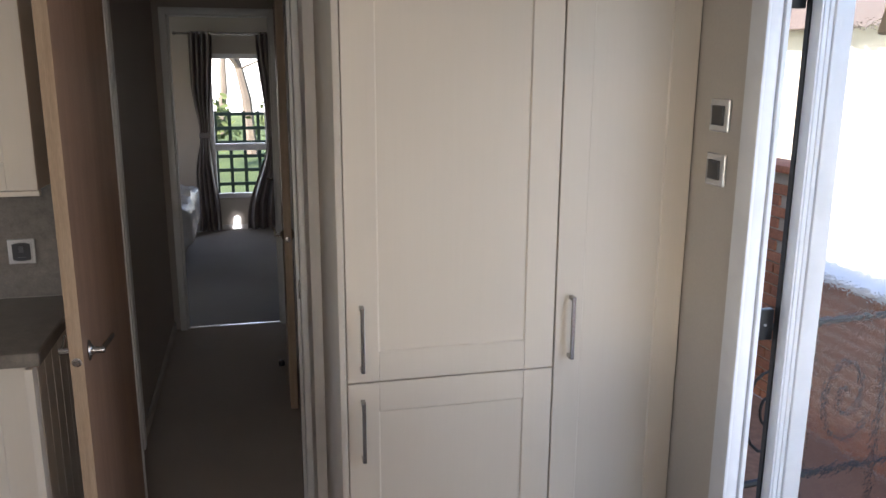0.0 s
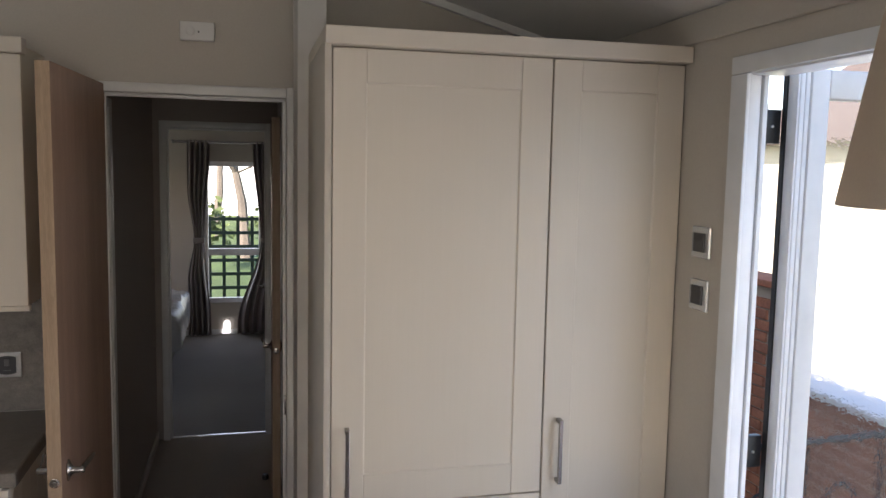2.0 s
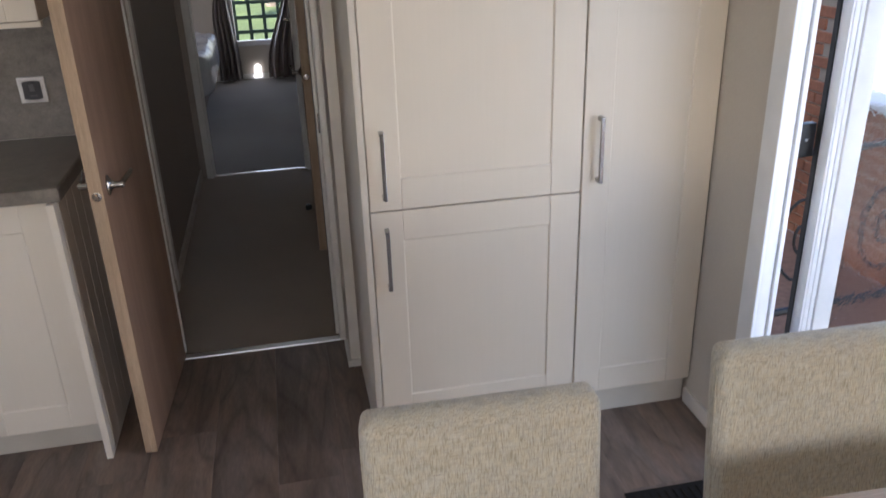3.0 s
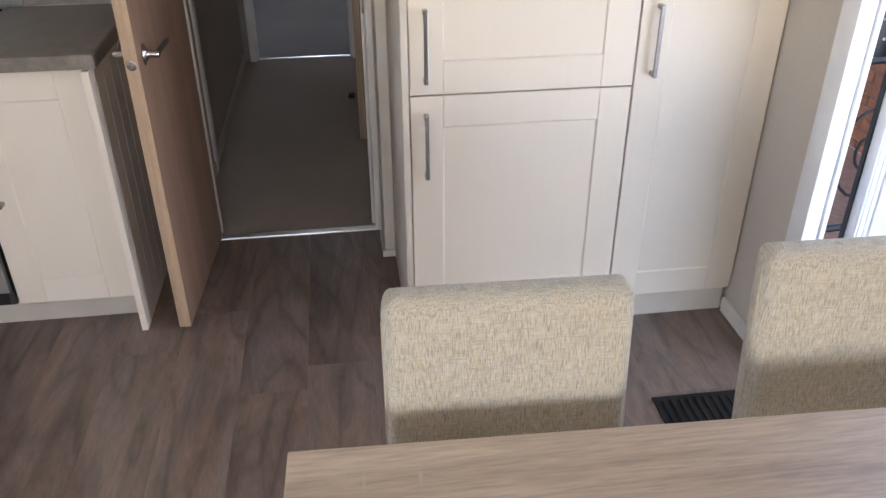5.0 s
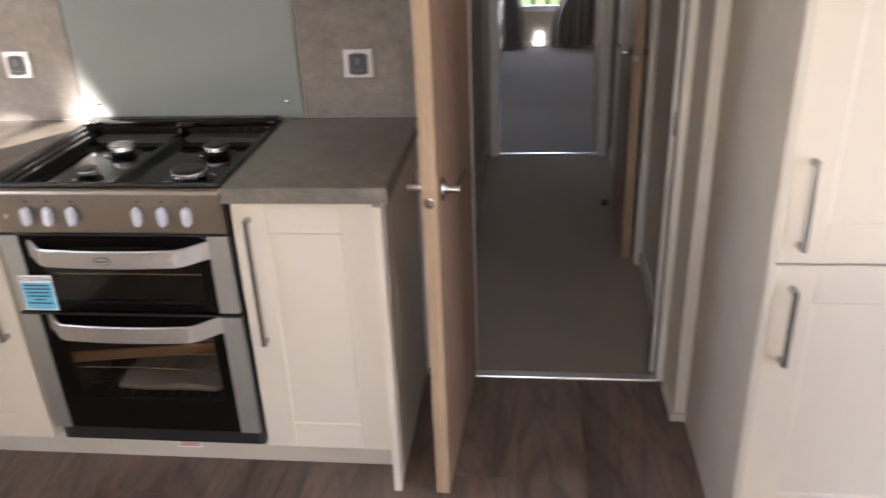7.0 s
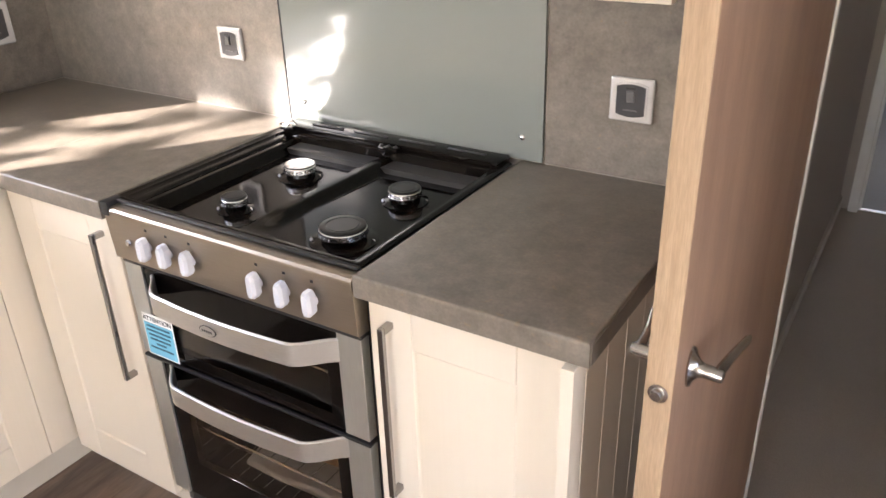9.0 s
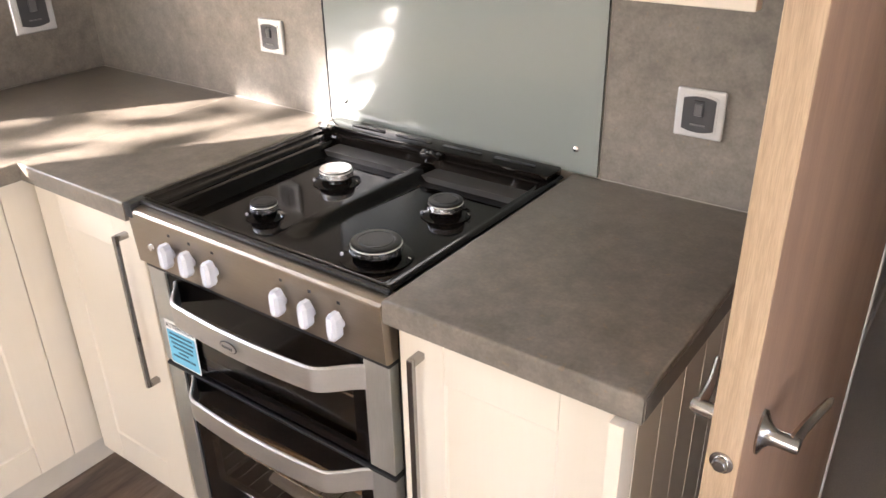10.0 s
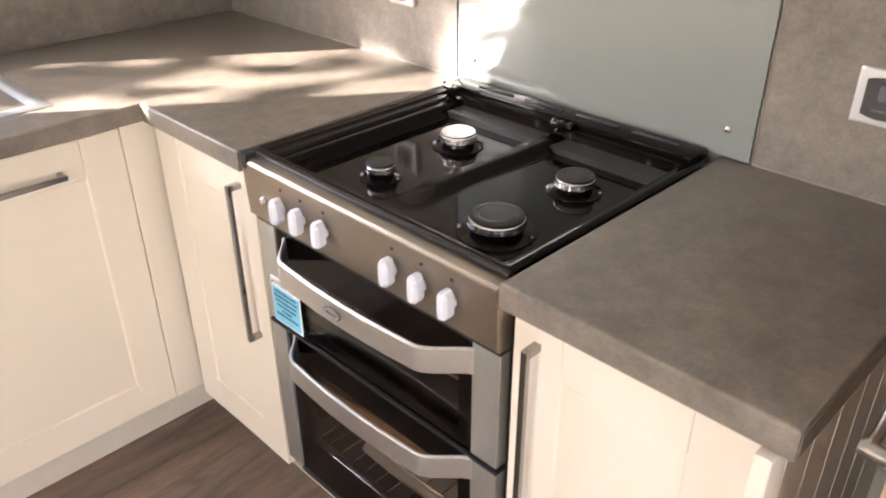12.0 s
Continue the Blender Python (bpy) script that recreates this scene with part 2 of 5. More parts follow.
# stone-effect laminate of worktop and splashback
for key, col, rgh in (("worktop", (0.180, 0.154, 0.126), 0.33), ("splash", (0.182, 0.161, 0.138), 0.42)):
    s = Mat(key + "_stone_laminate", col, rgh)
    v = s.coords(spread=0.0)
    a, b, d = s.noise(v, 4.5, 7, 0.6), s.noise(v, 28, 5, 0.65), s.noise(v, 190, 3)
    cc = s.ramp(a, ((0.30, shade(col, 0.68)), (0.5, col), (0.70, shade(col, 1.36))))
    cc = s.mix(cc, s.ramp(b, ((0.34, shade(col, 0.58)), (0.52, col), (0.68, shade(col, 1.45)))), 0.42)
    cc = s.mix(cc, s.ramp(d, ((0.3, (0.86, 0.86, 0.86)), (0.7, (1.06, 1.06, 1.06)))), 1.0, "MULTIPLY")
    s.roughness(b, rgh * 0.8, rgh * 1.25)
    sp = s.noise(v, 75, 2)
    cc = s.mix(cc, s.ramp(sp, ((0.66, (1, 1, 1)), (0.74, (1.22, 1.08, 0.92)))), 1.0, "MULTIPLY")
    s.base(cc)
    s.bump(d, 0.12, 0.0008)
    M[key] = s.m

# woven upholstery: warp and weft slubs of several tones
s = Mat("oatmeal_woven_fabric", (0.5, 0.44, 0.33), 0.92)
tc = s.node("ShaderNodeTexCoord")
mp1, mp2, mp3 = (s.node("ShaderNodeMapping") for _ in range(3))
mp1.inputs["Scale"].default_value = (540, 540, 44)
mp2.inputs["Scale"].default_value = (44, 44, 540)
mp3.inputs["Scale"].default_value = (700, 700, 700)
for mp in (mp1, mp2, mp3):
    s.link(tc.outputs["Object"], mp.inputs["Vector"])
warp, weft, fuzz = s.noise(mp1.outputs[0], 1.0, 2), s.noise(mp2.outputs[0], 1.0, 2), s.noise(mp3.outputs[0], 1.0, 2)
c1 = s.ramp(warp, ((0.30, (0.38, 0.34, 0.27)), (0.48, (0.59, 0.545, 0.445)), (0.7, (0.76, 0.715, 0.625))))
c2 = s.ramp(weft, ((0.30, (0.38, 0.345, 0.285)), (0.48, (0.59, 0.55, 0.46)), (0.7, (0.76, 0.72, 0.645))))
cc = s.mix(c1, c2, 0.6, "DARKEN")
tint = s.noise(tc.outputs["Object"], 85, 2)
cc = s.mix(cc, s.ramp(tint, ((0.36, (1.02, 0.99, 0.92)), (0.5, (1.0, 1.0, 0.98)), (0.64, (0.99, 1.02, 1.06)))), 0.8, "MULTIPLY")
s.base(s.mix(cc, s.ramp(fuzz, ((0.3, (0.8, 0.8, 0.8)), (0.7, (1, 1, 1)))), 1.0, "MULTIPLY"))
add = s.node("ShaderNodeMath")
s.link(warp, add.inputs[0])
s.link(weft, add.inputs[1])
s.bump(add.outputs[0], 0.6, 0.0015)
s.b.inputs["Sheen Weight"].default_value = 0.25
M["fabric"] = s.m

# the pendant's thin cloth lets some light through
t = M["shade"].node_tree
thin, tr_mix = t.nodes.new("ShaderNodeBsdfTranslucent"), t.nodes.new("ShaderNodeMixShader")
thin.inputs[0].default_value, tr_mix.inputs[0].default_value = (0.88, 0.80, 0.70, 1), 0.65
t.links.new(t.nodes["Principled BSDF"].outputs[0], tr_mix.inputs[1])
t.links.new(thin.outputs[0], tr_mix.inputs[2])
t.links.new(tr_mix.outputs[0], t.nodes["Material Output"].inputs[0])

# glass kinds
g = Mat("clear_glass", (1, 1, 1), 0.0)
g.b.inputs["Transmission Weight"].default_value = 1.0
g.b.inputs["IOR"].default_value = 1.45
M["glass"] = g.m
g = Mat("obscure_door_glass", (0.97, 0.98, 1.0), 0.03)
g.b.inputs["Transmission Weight"].default_value = 1.0
g.b.inputs["IOR"].default_value = 1.3
g.bump(g.noise(g.coords(), 60, 2), 0.14, 0.003)
M["obscure"] = g.m
g = Mat("smoked_oven_glass", (0.62, 0.56, 0.50), 0.02)
g.b.inputs["Transmission Weight"].default_value = 1.0
g.b.inputs["IOR"].default_value = 1.45
M["smoked"] = g.m
g = Mat("grey_green_backed_glass", (0.215, 0.235, 0.222), 0.09)
g.roughness(g.noise(g.coords(), 6, 3), 0.07, 0.13)
g.b.inputs["Coat Weight"].default_value = 0.6
g.b.inputs["Coat Roughness"].default_value = 0.03
M["backed_glass"] = g.m

# emission that stands in for a sunlit patch, no lamp
g = Mat("glowing_sun_patch", (0.8, 0.8, 0.8), 0.4)
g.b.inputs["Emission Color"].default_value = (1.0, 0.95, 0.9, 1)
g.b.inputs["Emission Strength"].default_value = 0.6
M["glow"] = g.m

# outdoors
M["grass"] = mottled("lawn_grass", (0.15, 0.21, 0.06), 0.95, 60, 0.25, 0.5, 1.0, 0.6, 0.02)
M["paving"] = mottled("terracotta_paving", (0.30, 0.16, 0.10), 0.85, 25, 0.12, 0.3, 0.5)
M["brick"] = mottled("orange_brick", (0.36, 0.15, 0.085), 0.88, 60, 0.2, 0.3, 0.6, 6.0)
M["pale_path"] = mottled("pale_concrete", (0.55, 0.53, 0.49), 0.9, 30, 0.08, 0.15, 0.3)
M["mortar"] = plain("mortar", (0.36, 0.32, 0.27), 0.95)
M["render_wall"] = mottled("cream_render", (0.72, 0.66, 0.5), 0.9, 40, 0.04, 0.1, 0.3)
M["pale_clad"] = mottled("pale_cladding", (0.78, 0.78, 0.76), 0.7, 40, 0.03, 0.06, 0.1)
M["roof_tile"] = mottled("brown_roof_tile", (0.20, 0.15, 0.12), 0.9, 30, 0.1, 0.3, 0.4)
M["trellis"] = plain("green_stained_timber", (0.035, 0.05, 0.035), 0.8)
M["bark"] = mottled("bark", (0.19, 0.155, 0.12), 0.95, 30, 0.2, 0.4, 0.8)
M["leaf"] = mottled("leaf", (0.12, 0.15, 0.045), 0.7, 30, 0.2, 0.2, 0.2)
M["iron"] = plain("black_wrought_iron", (0.012, 0.012, 0.012), 0.45)


# ---------- mesh helpers ----------
def box(bm, x0, y0, z0, x1, y1, z1, bevel=0.0, seg=2):
    r = bmesh.ops.create_cube(bm, size=1.0)
    bmesh.ops.scale(bm, vec=(abs(x1 - x0), abs(y1 - y0), abs(z1 - z0)), verts=r["verts"])
    bmesh.ops.translate(bm, vec=((x0 + x1) / 2, (y0 + y1) / 2, (z0 + z1) / 2), verts=r["verts"])
    if bevel:
        es = list({e for v in r["verts"] for e in v.link_edges})
        bmesh.ops.bevel(bm, geom=es, offset=bevel, segments=seg, affect="EDGES", profile=0.5)
    return bm


def boxes(*rows, bevel=0.0, seg=2):
    bm = bmesh.new()
    for r in rows:
        box(bm, *r, bevel=bevel, seg=seg)
    return bm


def lathe(profile, n=32, bm=None, at=(0, 0, 0), axis="z"):
    """A turned solid from (radius, height) pairs."""
    bm = bm or bmesh.new()
    rings, made = [], []
    for r, h in profile:
        ring = []
        for k in range(n):
            a = 2 * math.pi * k / n
            p = {"z": (r * math.cos(a), r * math.sin(a), h), "y": (r * math.cos(a), h, r * math.sin(a)), "x": (h, r * math.cos(a), r * math.sin(a))}[axis]
            ring.append(bm.verts.new((p[0] + at[0], p[1] + at[1], p[2] + at[2])))
        rings.append(ring)
    for a, b in zip(rings, rings[1:]):
        for k in range(n):
            made.append(bm.faces.new((a[k], a[(k + 1) % n], b[(k + 1) % n], b[k])))
    made.append(bm.faces.new(rings[0]))
    made.append(bm.faces.new(rings[-1]))
    bmesh.ops.recalc_face_normals(bm, faces=made)
    return bm


def sweep(path, section, bm=None, up=(0, 0, 1)):
    """A bar with a section of (side, up) pairs, carried along a path."""
    bm = bm or bmesh.new()
    pts = [Vector(p) for p in path]
    rings = []
    for k, p in enumerate(pts):
        d = (pts[min(k + 1, len(pts) - 1)] - pts[max(k - 1, 0)]).normalized()
        side = d.cross(Vector(up)).normalized()
        top = side.cross(d).normalized()
        rings.append([bm.verts.new(p + side * s + top * u) for s, u in section])
    n, made = len(section), []
    for a, b in zip(rings, rings[1:]):
        for k in range(n):
            made.append(bm.faces.new((a[k], a[(k + 1) % n], b[(k + 1) % n], b[k])))
    made += [bm.faces.new(rings[0]), bm.faces.new(rings[-1])]
    bmesh.ops.recalc_face_normals(bm, faces=made)
    return bm


def round_section(r, n=10):
    return [(r * math.cos(2 * math.pi * k / n), r * math.sin(2 * math.pi * k / n)) for k in range(n)]


def flat_section(w, h, r=0.002):
    w, h = w / 2, h / 2
    return [(w, h - r), (w - r, h), (r - w, h), (-w, h - r), (-w, r - h), (r - w, -h), (w - r, -h), (w, r - h)]


def mesh_of(name, bm, material, smooth=False):
    me = bpy.data.meshes.new(name)
    if smooth:
        for f in bm.faces:
            f.smooth = True
    bm.to_mesh(me)
    bm.free()
    for m in material if isinstance(material, (list, tuple)) else [material]:
        me.materials.append(m)
    if smooth:
        me.set_sharp_from_angle(angle=radians(38))
    return me


def thing(name, label, category, group="", at=(0, 0, 0)):
    ob = new(name)
    ob.location = at
    ob.empty_display_size = 0.1
    return tagged(ob, label, category, group)


def single(name, bm, material, label, category, group="", smooth=True):
    return tagged(new(name, mesh_of(name, bm, material, smooth)), label, category, group)


def structure(name, bm, material, label, category, smooth=False):
    return tagged(new(name, mesh_of(name, bm, material, smooth)), label, category, kind="structure")


def under(ob, parent):
    """Hang ob, whose mesh lies in world places, under a thing or a part."""
    ob.parent = parent
    if parent.type == "EMPTY":
        ob.matrix_parent_inverse = parent.matrix_basis.inverted()
    return ob


def part(name, bm, material, parent, label="", smooth=True):
    return tagged(under(new(name, mesh_of(name, bm, material, smooth)), parent), label)


def piece(name, me, parent, m):
    ob = under(new(name, me), parent)
    ob.matrix_basis = m
    return ob


# ---------- plan ----------
XL, XR = -0.31, 3.56            # inner faces of the long walls
YB, YF = 3.69, -2.55            # kitchen wall, lounge end wall
RIDGE, SLOPE, EAVE = 1.625, 0.279, 2.205
WT = 0.10                       # outer wall thickness
BED_Y, END_Y = 6.0, 9.18        # bedroom wall, far end wall
GROUND = -0.55


def ceil_z(x):
    return EAVE + SLOPE * (XR - max(x, 2 * RIDGE - x))


# ---------- floors ----------
structure("floor", boxes((XL - WT, YF - WT, -0.10, XR + WT, 3.655, -0.006)), M["mortar"], "grey-brown wood-effect vinyl plank floor of the caravan", "floor")
structure("floor_corridor", boxes((1.60, 3.665, -0.10, 2.62, 5.985, 0.002)), M["carpet"], "taupe cut-pile carpet in the corridor", "carpet")
structure("floor_bedroom", boxes((XL - WT, 5.99, -0.10, XR + WT, END_Y + WT, 0.002)), M["carpet_grey"], "grey bedroom carpet", "carpet")
structure("threshold_strip", boxes((1.83, 3.64, 0.0, 2.445, 3.675, 0.008), bevel=0.003), M["alloy"], "bright metal threshold strip between vinyl and carpet", "threshold")
structure("threshold_bedroom", boxes((1.83, 5.975, 0.002, 2.43, 6.0, 0.009), bevel=0.003), M["alloy"], "bright metal threshold strip at the bedroom", "threshold")

# ---------- outer walls ----------
TOP = 2.9
SY0, SY1, SZ0, SZ1 = 2.03, 2.82, 1.02, 2.10       # sink window
LY0, LY1, LZ0, LZ1 = -2.40, -1.70, 0.95, 1.90      # unseen lounge side window, added to let in light
BY0, BY1, BZ0, BZ1 = 7.15, 8.35, 1.0, 1.9           # unseen bedroom side window, added to brighten the walls
WE = 0.06
structure("wall_west", boxes(
    (XL - WT, YF, 0, XL, LY0, TOP), (XL - WT, LY0, 0, XL, LY1, LZ0), (XL - WT, LY0, LZ1, XL, LY1, TOP), (XL - WT, LY1, 0, XL, SY0, TOP), (XL - WT, SY0, 0, XL, SY1, SZ0), (XL - WT, SY0, SZ1, XL, SY1, TOP), (XL - WT, SY1, 0, XL, BY0, TOP),
    (XL - WT, BY0, 0, XL, BY1, BZ0), (XL - WT, BY0, BZ1, XL, BY1, TOP), (XL - WT, BY1, 0, XL, END_Y, TOP)),
    M["wall"], "beige vinyl-covered long wall with the sink window", "wall")
DY0, DY1, DZ = 1.78, 2.655, 2.042                 # outer doorway
structure("wall_east", boxes((XR, YF, 0, XR + WE, DY0, TOP), (XR, DY0, DZ, XR + WE, DY1, TOP), (XR, DY1, 0, XR + WE, END_Y, TOP)),
          M["wall"], "beige vinyl-covered long wall with the outer doorway", "wall")
structure("wall_south", boxes((XL - WT, YF - WT, 0, 1.4, YF, TOP), (1.4, YF - WT, 0, 3.5, YF, 0.55), (1.4, YF - WT, 2.05, 3.5, YF, TOP), (3.5, YF - WT, 0, XR + WT, YF, TOP)),
          M["wall"], "beige lounge end wall with a wide window", "wall")
WX0, WX1, WZ0, WZ1 = 1.88, 2.48, 0.33, 1.78       # bedroom window
structure("wall_north", boxes((XL - WT, END_Y, 0, WX0, END_Y + WT, TOP), (WX0, END_Y, 0, WX1, END_Y + WT, WZ0), (WX0, END_Y, WZ1, WX1, END_Y + WT, TOP), (WX1, END_Y, 0, XR + WT, END_Y + WT, TOP)),
          M["wall"], "beige bedroom end wall with a tall window", "wall")

# ---------- inner walls ----------
structure("wall_kitchen", boxes((XL, YB, 0, 1.80, 3.75, TOP), (1.80, YB, 2.0, 2.48, 3.75, TOP), (2.48, YB, 0, XR, 3.75, TOP)),
          M["wall"], "beige partition between kitchen and corridor", "wall")
structure("wall_pillar", boxes((2.468, 3.44, 0.0, 2.56, YB, TOP)), M["trim_beige"], "boxed pale wall return beside the doorway", "wall")
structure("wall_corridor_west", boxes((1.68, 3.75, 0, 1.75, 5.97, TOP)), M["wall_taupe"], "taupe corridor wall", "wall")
# paler colour stands in for kitchen light falling on this wall
structure("wall_corridor_east", boxes((2.50, 3.75, 0, 2.57, 5.97, TOP)), M["trim_beige"], "corridor wall, coloured paler in place of light from the kitchen", "wall")
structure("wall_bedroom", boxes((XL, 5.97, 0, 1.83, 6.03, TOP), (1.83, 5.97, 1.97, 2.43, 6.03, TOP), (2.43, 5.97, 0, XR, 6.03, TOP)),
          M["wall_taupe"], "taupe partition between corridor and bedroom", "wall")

# ceiling: two shallow slopes with batten strips
bm = bmesh.new()
for a, b in ((XL - WT, RIDGE), (RIDGE, XR + WT)):
    pts = [(x, y, ceil_z(x) + dz) for dz in (0, 0.06) for x, y in ((a, YF - WT), (b, YF - WT), (b, END_Y + WT), (a, END_Y + WT))]
    vs = [bm.verts.new(p) for p in pts]
    for f in ((0, 1, 2, 3), (7, 6, 5, 4), (0, 4, 5, 1), (1, 5, 6, 2), (2, 6, 7, 3), (3, 7, 4, 0)):
        bm.faces.new([vs[k] for k in f])
bmesh.ops.recalc_face_normals(bm, faces=bm.faces)
structure("ceiling", bm, M["ceiling"], "pale vaulted ceiling panels", "ceiling")
for y in (2.55, 1.33, 0.11, -1.11):
    structure("ceiling_trim", sweep([(RIDGE, y, ceil_z(RIDGE) - 0.004), (XR, y, ceil_z(XR) - 0.004)], flat_section(0.035, 0.008)), M["ceiling"], "pale ceiling joint strip", "trim")
structure("ceiling_cove", sweep([(RIDGE, YB - 0.012, ceil_z(RIDGE) - 0.012), (XR, YB - 0.012, ceil_z(XR) - 0.012)], flat_section(0.024, 0.03)), M["white"], "white cove strip under the ceiling", "trim")
structure("wall_plate", boxes((XR - 0.014, YF, 2.118, XR, YB, 2.205), bevel=0.004), M["wall"], "beige cornice board along the wall top", "trim")

# skirtings
structure("baseboard", boxes((XR - 0.012, 2.66, 0, XR, 2.93, 0.055), bevel=0.003), M["trim_beige"], "low pale skirting board", "skirting")
structure("baseboard", boxes((2.458, 3.43, 0, 2.505, 3.441, 0.028), bevel=0.002), M["white"], "low white skirting board", "skirting")
structure("baseboard", boxes((2.456, 3.43, 0, 2.469, 3.60, 0.028), bevel=0.002), M["white"], "low white skirting board", "skirting")
structure("baseboard", boxes((2.488, 3.76, 0, 2.50, 5.96, 0.06), bevel=0.003), M["white"], "low white skirting board", "skirting")
structure("baseboard", boxes((1.75, 3.76, 0, 1.762, 5.96, 0.06), bevel=0.003), M["wall"], "low beige skirting board", "skirting")
structure("baseboard", boxes((XL, END_Y - 0.012, 0, XR, END_Y, 0.06), bevel=0.003), M["white"], "low white skirting board", "skirting")
structure("baseboard", boxes((XR - 0.016, -2.5, 0, XR, 1.70, 0.065), bevel=0.004), M["white"], "low white skirting board", "skirting")


def door_frame(name, x0, x1, y0, y1, top, label):
    """Lining with a stop bead and an architrave on both sides."""
    f = thing(name, label, "door frame", at=((x0 + x1) / 2, y0, 0))
    f["kind"] = "structure"
    for nm, row in (("jamb", (x0 - 0.03, y0 - 0.012, 0, x0, y1 + 0.012, top + 0.03)), ("jamb", (x1, y0 - 0.012, 0, x1 + 0.03, y1 + 0.012, top + 0.03)), ("head", (x0, y0 - 0.012, top, x1, y1 + 0.012, top + 0.03))):
        part(nm, boxes(row, bevel=0.002), M["white"], f)
    ys = (y0 + 0.028, y0 + 0.05)
    part("stop_bead", boxes((x1 - 0.012, ys[0], 0.004, x1, ys[1], top), bevel=0.002), M["white"], f)
    part("stop_bead", boxes((x0, ys[0], 0.004, x0 + 0.012, ys[1], top), bevel=0.002), M["white"], f)
    part("stop_bead", boxes((x0, ys[0], top - 0.012, x1, ys[1], top), bevel=0.002), M["white"], f)
    return f


kf = door_frame("door_frame", 1.835, 2.442, 3.665, 3.76, 1.985, "white-painted doorway lining to the corridor")
part("seal_strip", boxes((2.428, 3.70, 0.01, 2.434, 3.708, 1.98)), M["ink"], kf, "thin dark draught seal")
part("architrave", boxes((2.442, 3.640, 0, 2.468, 3.69, 2.02), bevel=0.006), M["white"], kf)
part("architrave", boxes((1.80, 3.672, 1.985, 2.442, 3.69, 2.02), bevel=0.005), M["white"], kf)
part("strike_plate", boxes((2.436, 3.672, 0.84, 2.443, 3.690, 0.91), bevel=0.002), M["nickel"], kf, "small metal strike plate")
bf = door_frame("door_frame", 1.83, 2.43, 5.955, 6.03, 1.97, "white-painted bedroom doorway lining")
part("architrave", boxes((2.43, 5.945, 0, 2.47, 5.969, 2.01), bevel=0.004), M["white"], bf)
part("architrave", boxes((1.79, 5.945, 0, 1.83, 5.969, 2.01), bevel=0.004), M["white"], bf)
part("architrave", boxes((1.79, 5.945, 1.97, 2.47, 5.968, 2.01), bevel=0.004), M["white"], bf)
structure("trim", boxes((1.75, 4.275, 0, 1.768, 4.335, 2.01), (1.75, 3.78, 1.97, 1.768, 4.275, 2.01), bevel=0.004), M["white"], "white architrave of a side door in the corridor", "trim")
structure("door_2", boxes((1.75, 3.78, 0.01, 1.756, 4.275, 1.97)), M["oak"], "closed oak-veneer side door in the corridor", "door")


structure("trim", boxes((2.470, 4.505, 0, 2.499, 4.562, 2.01), bevel=0.004), M["white"], "white architrave of a side doorway in the corridor", "trim")


# ---------- inner doors ----------
def lever(parent, x, y, z, side, toward):
    """A lever handle on a tall oval rose; side: the way it stands off, toward: where the lever bends to."""
    h = part("door_handle", lathe([(0.001, 0.0), (0.026, 0.0), (0.026, 0.003), (0.018, 0.007), (0.0115, 0.013), (0.0100, 0.020), (0.0098, 0.040), (0.0085, 0.044), (0.001, 0.045)], 24,
                                  at=(0, 0, 0), axis="x"), M["nickel"], parent, "brushed nickel lever handle")
    for vtx in h.data.vertices:
        k = 1 - min(1.0, vtx.co.x / 0.016)
        vtx.co = Vector((x + side * vtx.co.x, y + vtx.co.y * (1 - 0.38 * k), z + vtx.co.z * (1 + 0.22 * k)))
    blade = bmesh.new()
    rings = []
    for k in range(15):
        u = k / 14
        p = (x + side * (0.036 + 0.014 * u * u), y + toward * (0.092 * u - 0.007), z + 0.001 + 0.015 * u * u)
        a, b = 0.0072 - 0.0025 * u, 0.0100 - 0.0015 * u
        if k in (0, 14):
            a, b = a * 0.6, b * 0.6
        rings.append([blade.verts.new((p[0] + a * math.cos(t), p[1], p[2] + b * math.sin(t))) for t in [2 * math.pi * j / 12 for j in range(12)]])
    for r0, r1 in zip(rings, rings[1:]):
        for j in range(12):
            blade.faces.new((r0[j], r0[(j + 1) % 12], r1[(j + 1) % 12], r1[j]))
    blade.faces.new(rings[0])
    blade.faces.new(rings[-1])
    bmesh.ops.recalc_face_normals(blade, faces=blade.faces)
    return h, part("lever", blade, M["nickel"], h)


LEAF = 0.037


